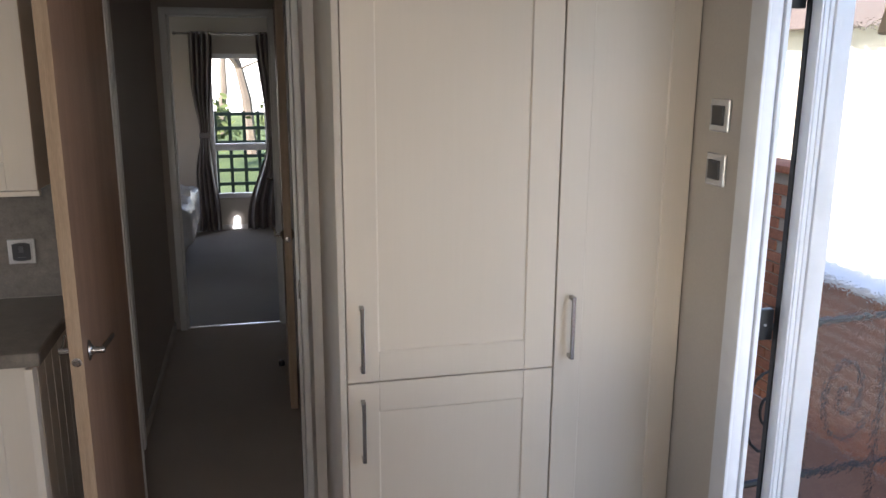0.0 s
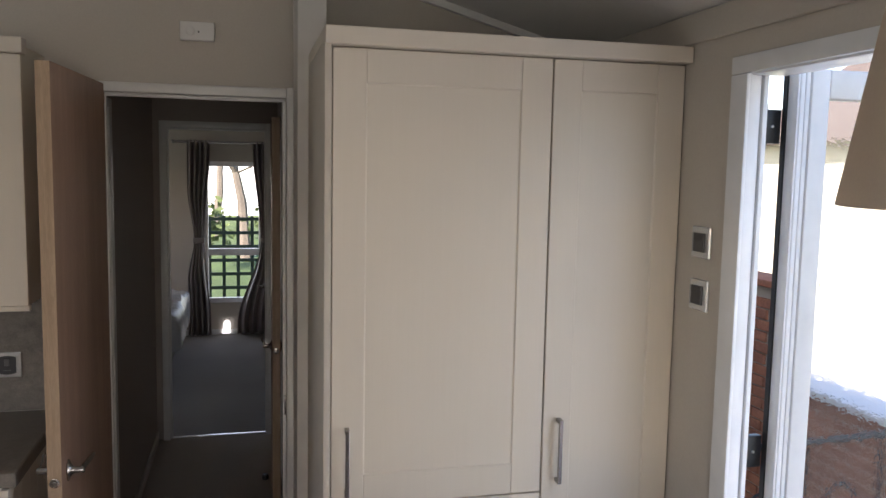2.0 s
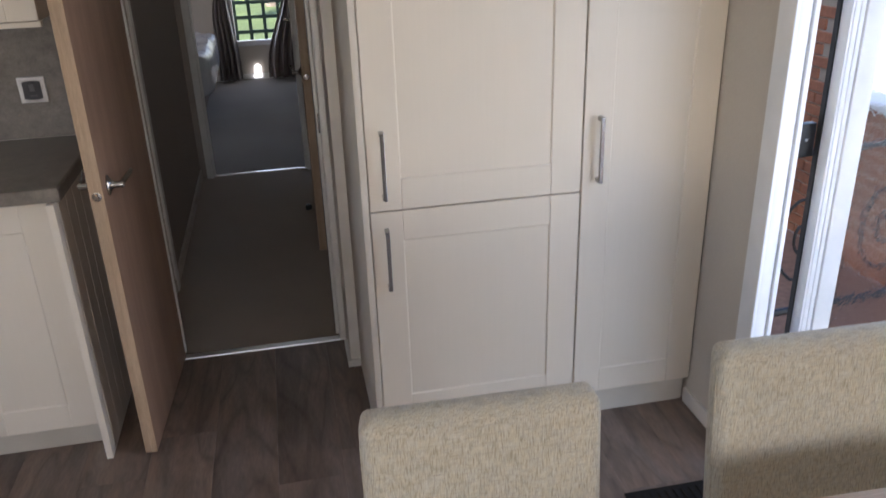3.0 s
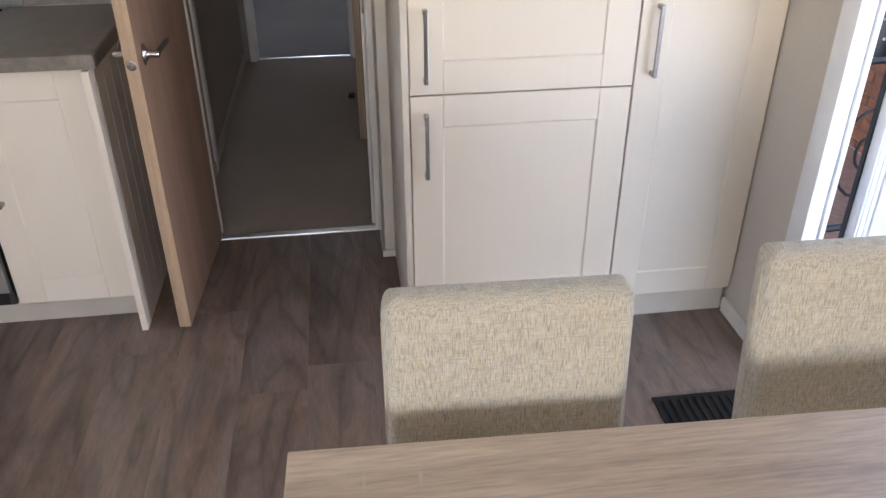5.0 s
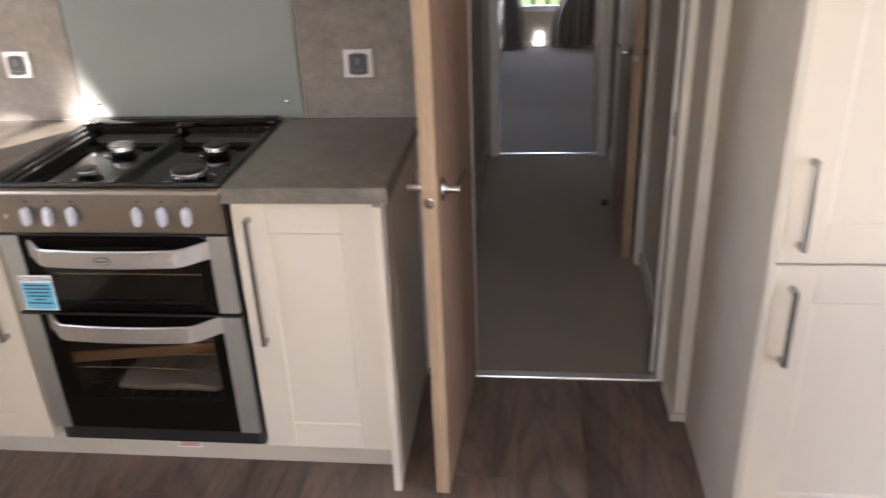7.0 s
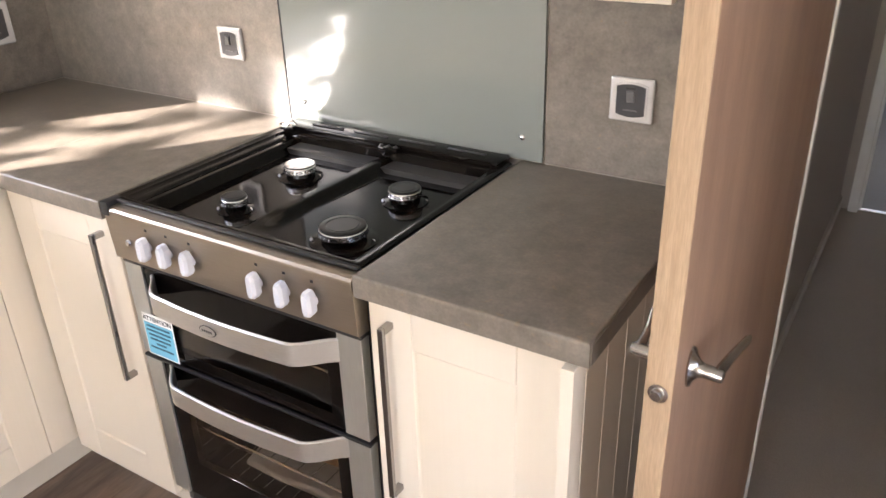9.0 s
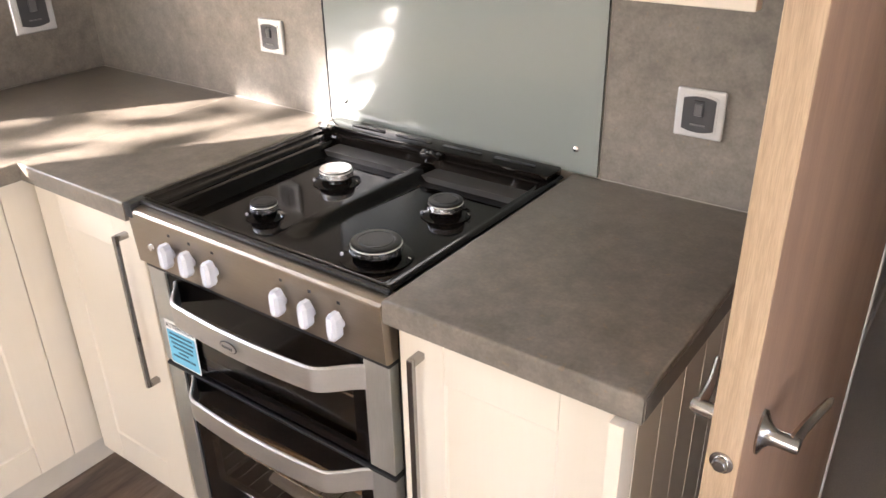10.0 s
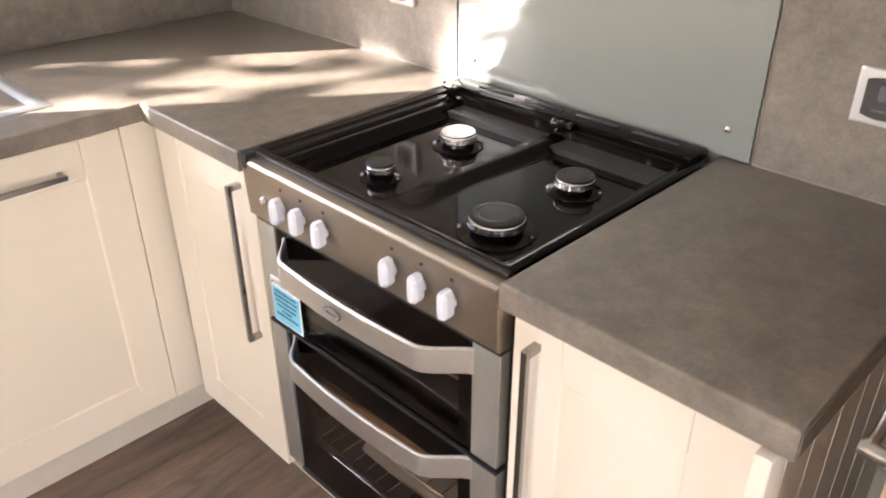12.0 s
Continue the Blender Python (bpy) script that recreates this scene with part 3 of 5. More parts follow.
def oak_door(name, label, hinge, length, turn, height, handle_z, toward=1):
    """An oak-veneered leaf that hangs from hinge=(x, y) and reaches length along -y before it is turned."""
    d = thing(name, label, "door", at=(hinge[0], hinge[1], 0.006))
    d["kind"] = "structure"
    made = []
    leaf = part("leaf", boxes((0.0005 - LEAF, -length + 0.004, 0.006, -0.0005, 0, height), bevel=0.0008, seg=1), M["oak"], d)
    edge = part("edge_lipping", boxes((-LEAF, -length, 0.006, 0.0, -length + 0.004, height), bevel=0.0008, seg=1), M["oak_edge"], d, "pale oak lipping on the leaf edge")
    made += [leaf, edge]
    made += lever(d, 0.0, -length + 0.060, handle_z, 1, toward)
    made += lever(d, -LEAF, -length + 0.060, handle_z, -1, toward)
    at = (-LEAF / 2, -length, handle_z - 0.014)
    latch = part("latch", lathe([(0.001, 0.0), (0.0135, 0.0), (0.0135, -0.0015), (0.0115, -0.002), (0.001, -0.002)], 24, at=at, axis="y"), M["nickel"], d, "round latch plate")
    bolt = part("bolt", lathe([(0.001, 0.0), (0.0088, 0.0), (0.0088, -0.007), (0.0070, -0.0095), (0.001, -0.010)], 20, at=at, axis="y"), M["nickel"], latch)
    made += [latch, bolt]
    m = pose(hinge[0], hinge[1], 0.0, 0, 0, turn)
    for o in made:
        o.data.transform(m)
    return d


oak_door("door_1", "oak-veneer inner door standing open beside the worktop end", (1.847, 3.66), 0.592, -3.7, 2.01, 0.886)
oak_door("door_3", "oak-veneer corridor door standing open along the wall", (2.468, 5.15), 0.585, -1.0, 1.97, 0.886)
# bedroom leaf hangs at the right jamb and is folded back into the bedroom
oak_door("door_4", "oak-veneer bedroom door standing open into the bedroom", (2.425, 6.035), 0.585, 179.0, 1.96, 0.886, 1)
single("door_stop", lathe([(0.001, 0.0), (0.018, 0.0), (0.018, 0.02), (0.014, 0.028), (0.001, 0.03)], 20, at=(2.40, 5.19, 0.003)), M["black"], "small black rubber floor door stop", "door stop")


# ---------- fitted furniture ----------
def shaker_panel(x0, z0, x1, z1, y, s, recess=0.005, thick=0.02):
    """The sunk centre panel of a door facing -y, with a sloping bead round it."""
    bm = boxes((x0 + s - 0.004, y + recess, z0 + s - 0.004, x1 - s + 0.004, y + thick - 0.002, z1 - s + 0.004))
    ring = [(x0 + s, z0 + s), (x1 - s, z0 + s), (x1 - s, z1 - s), (x0 + s, z1 - s)]
    inner = [(x0 + s + 0.003, z0 + s + 0.003), (x1 - s - 0.003, z0 + s + 0.003), (x1 - s - 0.003, z1 - s - 0.003), (x0 + s + 0.003, z1 - s - 0.003)]
    va = [bm.verts.new((p[0], y + 0.0025, p[1])) for p in ring]
    vb = [bm.verts.new((p[0], y + recess - 0.0004, p[1])) for p in inner]
    for k in range(4):
        bm.faces.new((va[k], va[(k + 1) % 4], vb[(k + 1) % 4], vb[k]))
    bmesh.ops.recalc_face_normals(bm, faces=bm.faces)
    return bm


def shaker(parent, x0, z0, x1, z1, y, stile=0.09, thick=0.02):
    """A five-piece door front facing -y at y: a panel with stiles and rails round it."""
    d = part("cabinet_door", shaker_panel(x0, z0, x1, z1, y, stile), M["cream"], parent, smooth=False)
    for nm, r in (("stile", (x0, y, z0, x0 + stile, y + thick, z1)), ("stile", (x1 - stile, y, z0, x1, y + thick, z1)),
                  ("rail", (x0 + stile, y + 0.0006, z0, x1 - stile, y + thick, z0 + stile)), ("rail", (x0 + stile, y + 0.0006, z1 - stile, x1 - stile, y + thick, z1))):
        part(nm, boxes(r, bevel=0.0022), M["cream"], d, smooth=False)
    return d


def bar_handle(x, z0, z1, y, across=False, x1=None):
    """A square-section bow handle; upright, or across from x to x1."""
    bm = bmesh.new()
    w, out = 0.0055, 0.030
    if across:
        box(bm, x, y - out, z0 - w, x1, y - out + 0.009, z0 + w, 0.0012)
        for c in (x, x1 - 0.012):
            box(bm, c, y - out + 0.006, z0 - w, c + 0.012, y + 0.001, z0 + w, 0.0012)
    else:
        box(bm, x - w, y - out, z0, x + w, y - out + 0.009, z1, 0.0012)
        for c in (z0, z1 - 0.012):
            box(bm, x - w * 1.15, y - out + 0.006, c, x + w * 1.15, y + 0.001, c + 0.012, 0.0012)
    return bm


def front(parent, x0, z0, x1, z1, y, handle, stile=0.09, turn=None):
    """A shaker door with its handle; turn moves it from the -y plane to its place."""
    d = shaker(parent, x0, z0, x1, z1, y, stile)
    part("handle", bar_handle(*handle), M["dark_chrome"], d, "slim metal bow handle", smooth=False)
    if turn is not None:
        for o in (d, *d.children):
            o.data.transform(turn)
    return d


FY = 2.915
fr = thing("fridge_cabinet", "tall cream shaker cabinet with two doors, housing the fridge", "cabinet", "tall cabinets", at=(2.83, 3.2, 0))
part("side_panel", boxes((2.503, 2.888, 0.0, 2.521, 3.46, 2.075), bevel=0.001), M["end_board"], fr, "plain cream end panel reaching the floor")
part("carcass", boxes((2.522, FY + 0.022, 0.10, 3.146, 3.62, 2.065)), M["carcass"], fr)
front(fr, 2.527, 0.100, 3.143, 0.800, FY, (2.569, 0.566, 0.752, FY))
front(fr, 2.527, 0.804, 3.143, 2.063, FY, (2.569, 0.842, 1.033, FY))
wd = thing("wardrobe_cabinet", "tall narrow cream shaker cabinet beside the outer door", "cabinet", "tall cabinets", at=(3.35, 3.2, 0))
part("carcass", boxes((3.149, FY + 0.022, 0.10, 3.552, 3.62, 2.065)), M["carcass"], wd)
front(wd, 3.148, 0.100, 3.556, 2.063, FY, (3.194, 0.832, 1.025, FY), 0.085)
# plinth with its shallow air notch
bm = bmesh.new()
box(bm, 2.522, 2.944, 0, 2.72, 2.962, 0.099)
box(bm, 2.72, 2.944, 0.024, 2.93, 2.962, 0.099)
box(bm, 2.93, 2.944, 0, 3.552, 2.962, 0.099)
single("plinth", bm, M["plinth"], "cream plinth board with an air notch under the tall cabinets", "plinth", smooth=False)
single("cornice", boxes((2.503, 2.872, 2.066, 3.556, 2.94, 2.112), (2.503, 2.94, 2.076, 2.56, 3.46, 2.112), bevel=0.003), M["cream"], "cream cornice moulding on top of the tall cabinets", "cornice", smooth=False)

# kitchen base units
BY = 3.115
bc = thing("base_cabinet", "cream shaker base cabinet between cooker and doorway", "cabinet", "kitchen base units", at=(1.48, 3.4, 0))
part("side_panel", boxes((1.652, 3.078, 0.0, 1.672, 3.685, 0.858), bevel=0.001), M["cream"], bc, "plain cream end panel", smooth=False)
for k in range(6):
    part("bead", boxes((1.672, 3.125 + 0.085 * k, 0.004, 1.6726, 3.128 + 0.085 * k, 0.856)), M["cream"], bc, smooth=False)
part("carcass", boxes((1.290, BY + 0.022, 0.11, 1.651, 3.66, 0.858)), M["carcass"], bc)
front(bc, 1.293, 0.112, 1.649, 0.855, BY, (1.335, 0.46, 0.817, BY), 0.083)
bl = thing("base_cabinet", "narrow cream shaker corner cabinet next to the cooker", "cabinet", "kitchen base units", at=(0.46, 3.4, 0))
part("carcass", boxes((0.262, BY + 0.022, 0.11, 0.655, 3.66, 0.858)), M["carcass"], bl)
front(bl, 0.278, 0.112, 0.648, 0.855, BY, (0.604, 0.455, 0.817, BY), 0.088)
# the run under the sink faces +x
SX = 0.245
TURN_X = Matrix.Translation((SX, 0, 0)) @ Matrix.Rotation(radians(90), 4, "Z")
sc = thing("sink_cabinet", "cream shaker unit with a slim handle under the sink", "cabinet", "kitchen base units", at=(0.0, 2.75, 0))
part("carcass", boxes((XL + 0.005, 1.2, 0.11, SX - 0.022, 3.11, 0.858)), M["carcass"], sc)
front(sc, 2.455, 0.112, 3.052, 0.846, 0.0, (2.53, 0.783, 0.783, 0.0, True, 2.918), 0.088, TURN_X)
part("filler_panel", boxes((SX - 0.02, 3.0535, 0.112, SX, 3.138, 0.858), bevel=0.001), M["cream"], sc, "plain cream corner filler", smooth=False)
sc2 = thing("base_cabinet", "cream shaker base cabinet along the window wall", "cabinet", "kitchen base units", at=(0.0, 1.8, 0))
front(sc2, 1.853, 0.112, 2.450, 0.855, 0.0, (2.408, 0.46, 0.817, 0.0), 0.088, TURN_X)
front(sc2, 1.250, 0.112, 1.849, 0.855, 0.0, (1.80, 0.46, 0.817, 0.0), 0.088, TURN_X)
single("plinth", boxes((0.19, 3.185, 0, 1.651, 3.203, 0.108), bevel=0.001), M["plinth"], "cream plinth board under the cooker run", "plinth", smooth=False)
single("plinth", boxes((0.172, 1.2, 0, 0.19, 3.203, 0.108), bevel=0.001), M["plinth"], "cream plinth board under the sink run", "plinth", smooth=False)

# worktops, 40 mm, with a rolled front edge
def worktop_bm(outline, z0, z1, r=0.006):
    bm = bmesh.new()
    vs = [bm.verts.new((x, y, z0)) for x, y in outline]
    f = bm.faces.new(vs)
    ext = bmesh.ops.extrude_face_region(bm, geom=[f])
    bmesh.ops.translate(bm, vec=(0, 0, z1 - z0), verts=[g for g in ext["geom"] if isinstance(g, bmesh.types.BMVert)])
    bmesh.ops.recalc_face_normals(bm, faces=bm.faces)
    top = [e for e in bm.edges if all(abs(w.co.z - z1) < 1e-6 for w in e.verts)]
    bmesh.ops.bevel(bm, geom=top, offset=r, segments=3, affect="EDGES", profile=0.5)
    return bm


wk = thing("worktop", "brown stone-effect laminate worktop beside the cooker", "worktop", "worktops", at=(1.48, 3.4, 0.86))
part("slab", worktop_bm([(1.284, 3.09), (1.688, 3.09), (1.688, YB - 0.004), (1.284, YB - 0.004)], 0.862, 0.902), M["worktop"], wk)
part("edge_strip", boxes((1.6882, 3.096, 0.8625, 1.6892, 3.684, 0.8965)), M["worktop"], wk, "ironed-on laminate end strip", smooth=False)
SKX0, SKX1, SKY0, SKY1 = -0.22, 0.175, 2.10, 2.955
wk = thing("worktop", "brown stone-effect laminate worktop turning the kitchen corner", "worktop", "worktops", at=(0, 2.6, 0.86))
part("slab", worktop_bm([(XL + 0.004, 1.2), (0.285, 1.2), (0.285, 3.09), (0.655, 3.09), (0.655, YB - 0.004), (XL + 0.004, YB - 0.004)], 0.862, 0.902), M["worktop"], wk)
part("corner_joint", boxes((0.2848, 3.0895, 0.9012, 0.2862, 3.68, 0.9024)), M["mortar"], wk, "fine mitred joint line", smooth=False)

# inset sink with its drainer
sk = thing("sink", "stainless steel inset sink with a drainer", "sink", at=(0, 2.5, 0.902))
bm = bmesh.new()
nx, ny = 30, 60
gridv = []
for i in range(nx + 1):
    row = []
    for j in range(ny + 1):
        x, y = SKX0 + (SKX1 - SKX0) * i / nx, SKY0 + (SKY1 - SKY0) * j / ny
        e = min(x - SKX0, SKX1 - x, y - SKY0, SKY1 - y)
        z = 0.9035 + 0.0035 * min(1, e / 0.008)
        z -= 0.009 * max(0, min(1, (e - 0.028) / 0.010))
        if SKY0 + 0.05 < y < 2.50 and e > 0.05:
            z -= 0.05 * min(1, (e - 0.05) / 0.02)
        elif y > 2.56 and e > 0.045:
            z += 0.0015 * math.sin(x * 2 * math.pi / 0.03)
        row.append(bm.verts.new((x, y, z)))
    gridv.append(row)
for i in range(nx):
    for j in range(ny):
        bm.faces.new((gridv[i][j], gridv[i + 1][j], gridv[i + 1][j + 1], gridv[i][j + 1]))
part("basin", bm, M["steel_v"], sk)

# laminate splashback and the glass panel behind the hob
structure("splashback_panel", boxes((XL, 3.681, 0.903, 0.640, YB, 1.50), (1.342, 3.681, 0.903, 1.80, YB, 1.50)), M["splash"], "brown stone-effect laminate splashback", "splashback")
structure("splashback_side", boxes((XL, 1.2, 0.903, XL + 0.009, SY0 - 0.02, 1.50), (XL, SY0 - 0.02, 0.903, XL + 0.009, SY1 + 0.02, SZ0 - 0.02), (XL, SY1 + 0.02, 0.903, XL + 0.009, 3.681, 1.50)), M["splash"], "brown stone-effect laminate splashback", "splashback")
for x0, x1 in ((XL + 0.012, 0.638), (1.344, 1.686)):
    structure("sealant_bead", boxes((x0, 3.6788, 0.9022, x1, 3.6808, 0.9042), bevel=0.0006, seg=1), M["sealant"], "thin pale sealant bead along the splashback foot", "trim")
gp = thing("glass_splashback", "pale grey-green glass panel screwed behind the hob", "splashback", at=(0.99, 3.68, 0.91))
part("pane", boxes((0.642, 3.676, 0.905, 1.338, 3.682, 1.62), bevel=0.001), M["backed_glass"], gp, smooth=False)
part("edge_seal", boxes((0.6395, 3.674, 0.905, 0.6425, 3.683, 1.62)), M["ink"], gp, "dark edge of the glass", smooth=False)
for x in (0.692, 1.291):
    part("screw", lathe([(0.001, 0), (0.0065, 0), (0.0065, -0.003), (0.004, -0.0055), (0.001, -0.006)], 16, at=(x, 3.676, 0.955), axis="y"), M["chrome"], gp, "small chrome screw cap")

# wall cabinet over the worktop
wc = thing("wall_cabinet", "cream shaker wall cabinet above the worktop", "cabinet", at=(1.5, 3.5, 1.3))
part("carcass", boxes((1.345, 3.402, 1.312, 1.662, 3.685, 2.09), bevel=0.001), M["carcass"], wc, smooth=False)
part("light_rail", boxes((1.345, 3.385, 1.296, 1.666, 3.41, 1.312), bevel=0.002), M["cream"], wc, smooth=False)
shaker(wc, 1.345, 1.314, 1.664, 2.06, 3.38, 0.085)
part("cornice", boxes((1.345, 3.365, 2.062, 1.672, 3.42, 2.108), bevel=0.003), M["cream"], wc, smooth=False)


# ---------- switches, sockets, alarm ----------
def barrel(w, h, sag, y):
    """A plate with straight sides and bowed top and bottom, 5 mm thick, its face at y."""
    bm = bmesh.new()
    n = 8
    top = [(w * (2 * k / n - 1), h + sag * (1 - (2 * k / n - 1) ** 2)) for k in range(n + 1)]
    f = bm.faces.new([bm.verts.new((a, y, b)) for a, b in top + [(-a, -b) for a, b in top]])
    ext = bmesh.ops.extrude_face_region(bm, geom=[f])
    bmesh.ops.translate(bm, vec=(0, 0.005, 0), verts=[g for g in ext["geom"] if isinstance(g, bmesh.types.BMVert)])
    bmesh.ops.recalc_face_normals(bm, faces=bm.faces)
    return bm


def switch_plate(label, m, size=0.086, big_rocker=False):
    """A silver-framed plate with a dark insert and rocker, built facing -y."""
    s = thing("switch", label, "switch", "wall switches")
    s.matrix_basis = m
    h = size / 2
    rows = (("frame", boxes((-h, -0.010, -h, h, 0, h), bevel=0.004), M["silver_plastic"], ""),
            ("lip", barrel(h * 0.74, h * 0.70, h * 0.12, -0.0115), M["silver_plastic"], ""),
            ("insert", barrel(h * 0.66, h * 0.62, h * 0.12, -0.0130), M["grey_plastic"], "dark grey insert"),
            ("rocker", boxes((-h * 0.17, -0.0175, -h * 0.05, h * 0.17, -0.0125, h * 0.46), bevel=0.0015), M["rocker"], ""),
            ("window", boxes((-h * 0.22, -0.0142, h * 0.54, h * 0.22, -0.0125, h * 0.60)), M["black"], ""),
            ("mark", boxes((-h * 0.30, -0.0142, -h * 0.46, h * 0.30, -0.0125, -h * 0.40)), M["rocker"], ""))
    if big_rocker:
        rows = (rows[0], ("rocker", boxes((-h * 0.60, -0.0165, -h * 0.60, h * 0.60, -0.009, h * 0.60), bevel=0.0025), M["grey_plastic"], "square dark grey rocker"))
    for nm, b, mt, lb in rows:
        o = new(nm, mesh_of(nm, b, mt, False))
        o.parent = s
        tagged(o, lb)
    return s


switch_plate("silver-framed cooker switch on the splashback", pose(1.521, 3.681, 1.065))
switch_plate("silver-framed fused switch on the splashback", pose(0.463, 3.681, 1.077), 0.082)
for y in (3.50, 3.332):
    switch_plate("silver-framed socket on the splashback beside the corner", pose(XL + 0.009, y, 1.095, 0, 0, 90), 0.12)
for z in (1.556, 1.406):
    switch_plate("silver-framed light switch with a dark grey rocker", pose(XR, 2.781, z, 0, 0, -90), 0.090, True)
al = thing("alarm_box", "flat white alarm unit above the doorway", "alarm", at=(2.145, YB, 2.20))
part("case", boxes((2.088, 3.668, 2.168, 2.202, YB, 2.231), bevel=0.004), M["white"], al)
part("sensor", lathe([(0.001, 0), (0.016, 0), (0.016, -0.003), (0.012, -0.005), (0.001, -0.005)], 24, at=(2.122, 3.668, 2.20), axis="y"), M["white"], al)
part("indicator", lathe([(0.001, 0), (0.003, 0), (0.003, -0.002), (0.001, -0.002)], 10, at=(2.150, 3.668, 2.197), axis="y"), M["black"], al)


# ---------- cooker ----------
CX0, CX1 = 0.660, 1.279
ck = thing("cooker", "freestanding stainless steel and black gas cooker with double oven", "cooker", at=(0.97, 3.4, 0))
for nm, row in (("back_panel", (CX0 + 0.012, 3.55, 0.10, CX1 - 0.004, 3.66, 0.88)), ("side_panel", (CX0 + 0.012, 3.135, 0.10, CX0 + 0.028, 3.549, 0.88)),
                ("side_panel", (CX1 - 0.020, 3.135, 0.10, CX1 - 0.004, 3.549, 0.88)),                 ("divider", (CX0 + 0.029, 3.135, 0.525, CX1 - 0.021, 3.549, 0.56)), ("roof_panel", (CX0 + 0.029, 3.135, 0.755, CX1 - 0.021, 3.549, 0.86))):
    part(nm, boxes(row), M["oven_grey"], ck, smooth=False)


def frame_bm(x0, z0, x1, z1, hx0, hz0, hx1, hz1, ya, yb):
    """One flat plate with a rectangular hole through it."""
    bm = bmesh.new()
    o, h = ((x0, z0), (x1, z0), (x1, z1), (x0, z1)), ((hx0, hz0), (hx1, hz0), (hx1, hz1), (hx0, hz1))
    rings = [[bm.verts.new((p[0], y, p[1])) for p in q] for q, y in ((o, ya), (h, ya), (h, yb), (o, yb))]
    for a in range(4):
        r0, r1 = rings[a], rings[(a + 1) % 4]
        for k in range(4):
            bm.faces.new((r0[k], r0[(k + 1) % 4], r1[(k + 1) % 4], r1[k]))
    bmesh.ops.recalc_face_normals(bm, faces=bm.faces)
    return bm


def step(a, b, x):
    u = max(0.0, min(1.0, (x - a) / (b - a)))
    return u * u * (3 - 2 * u)


# enamelled hob: raised rim, two sunk wells, ramped spine between them
bm = bmesh.new()
NX, NY = 160, 132
HY0, HY1 = 3.118, 3.655
rows = []
for i in range(NX + 1):
    r = []
    for j in range(NY + 1):
        x, y = CX0 + (CX1 - CX0) * i / NX, HY0 + (HY1 - HY0) * j / NY
        e = min(x - CX0, CX1 - x, y - HY0)
        z = 0.8995 + 0.0035 * step(0, 0.006, e) - 0.0015 * step(0.010, 0.016, e)
        left = 0.14 * step(CX0 + 0.024, CX0 + 0.029, x) + 0.16 * step(CX0 + 0.045, CX0 + 0.050, x) + 0.70 * step(CX0 + 0.066, CX0 + 0.082, x)
        w = min(left, step(CX1 - 0.024, CX1 - 0.040, x), step(3.132, 3.148, y), step(3.604, 3.594, y))
        mid = 0.992 - 0.075 * (3.59 - y)
        flare = step(3.36, 3.20, y)
        sp = (1 - step(0.008, 0.032 + 0.02 * flare, x - mid)) if x > mid else (1 - step(0.012, 0.019 + 0.012 * flare, mid - x))
        ramp = 0.62 * step(3.185, 3.29, y) + 0.38 * max(0.0, min(1.0, (y - 3.20) / 0.39))
        z -= 0.034 * w * (1 - sp * ramp * 0.60)
        r.append(bm.verts.new((x, y, z)))
    rows.append(r)
for i in range(NX):
    for j in range(NY):
        bm.faces.new((rows[i][j], rows[i + 1][j], rows[i + 1][j + 1], rows[i][j + 1]))
part("hob_tray", bm, M["enamel"], ck, "glossy black enamel hob tray")
part("base_panel", boxes((CX0 + 0.029, 3.135, 0.10, CX1 - 0.021, 3.549, 0.175)), M["black"], ck, smooth=False)
part("hob_skirt", boxes((CX0, 3.113, 0.8955, CX1, 3.122, 0.9025), bevel=0.002), M["black"], ck)
part("corner_block", boxes((CX0 - 0.002, 3.0895, 0.874, CX0 + 0.020, 3.13, 0.9035), bevel=0.003), M["black"], ck, "black end block of the hob")
hb = part("lid_hinge_bar", boxes((CX0 + 0.012, 3.607, 0.898, CX1 - 0.012, 3.667, 0.916), bevel=0.004), M["enamel"], ck, "black vented bar behind the hob")
for k in range(4):
    x = 0.745 + 0.128 * k
    part("slot", boxes((x, 3.632, 0.9165, x + 0.095, 3.641, 0.9185), bevel=0.001), M["black"], hb)
part("spine_hinge", boxes((0.972, 3.585, 0.899, 1.026, 3.606, 0.913), bevel=0.005), M["enamel"], ck, "small black hinge block behind the spine")
for x in (0.980, 0.999, 1.018):
    part("hinge_pin", lathe([(0.001, 0), (0.005, 0), (0.004, 0.004), (0.001, 0.005)], 12, at=(x, 3.595, 0.912)), M["black"], ck)
part("hinge_cover", boxes((CX0 + 0.018, 3.588, 0.906, CX0 + 0.062, 3.606, 0.925), bevel=0.006), M["chrome"], ck, "small bright hinge cover")


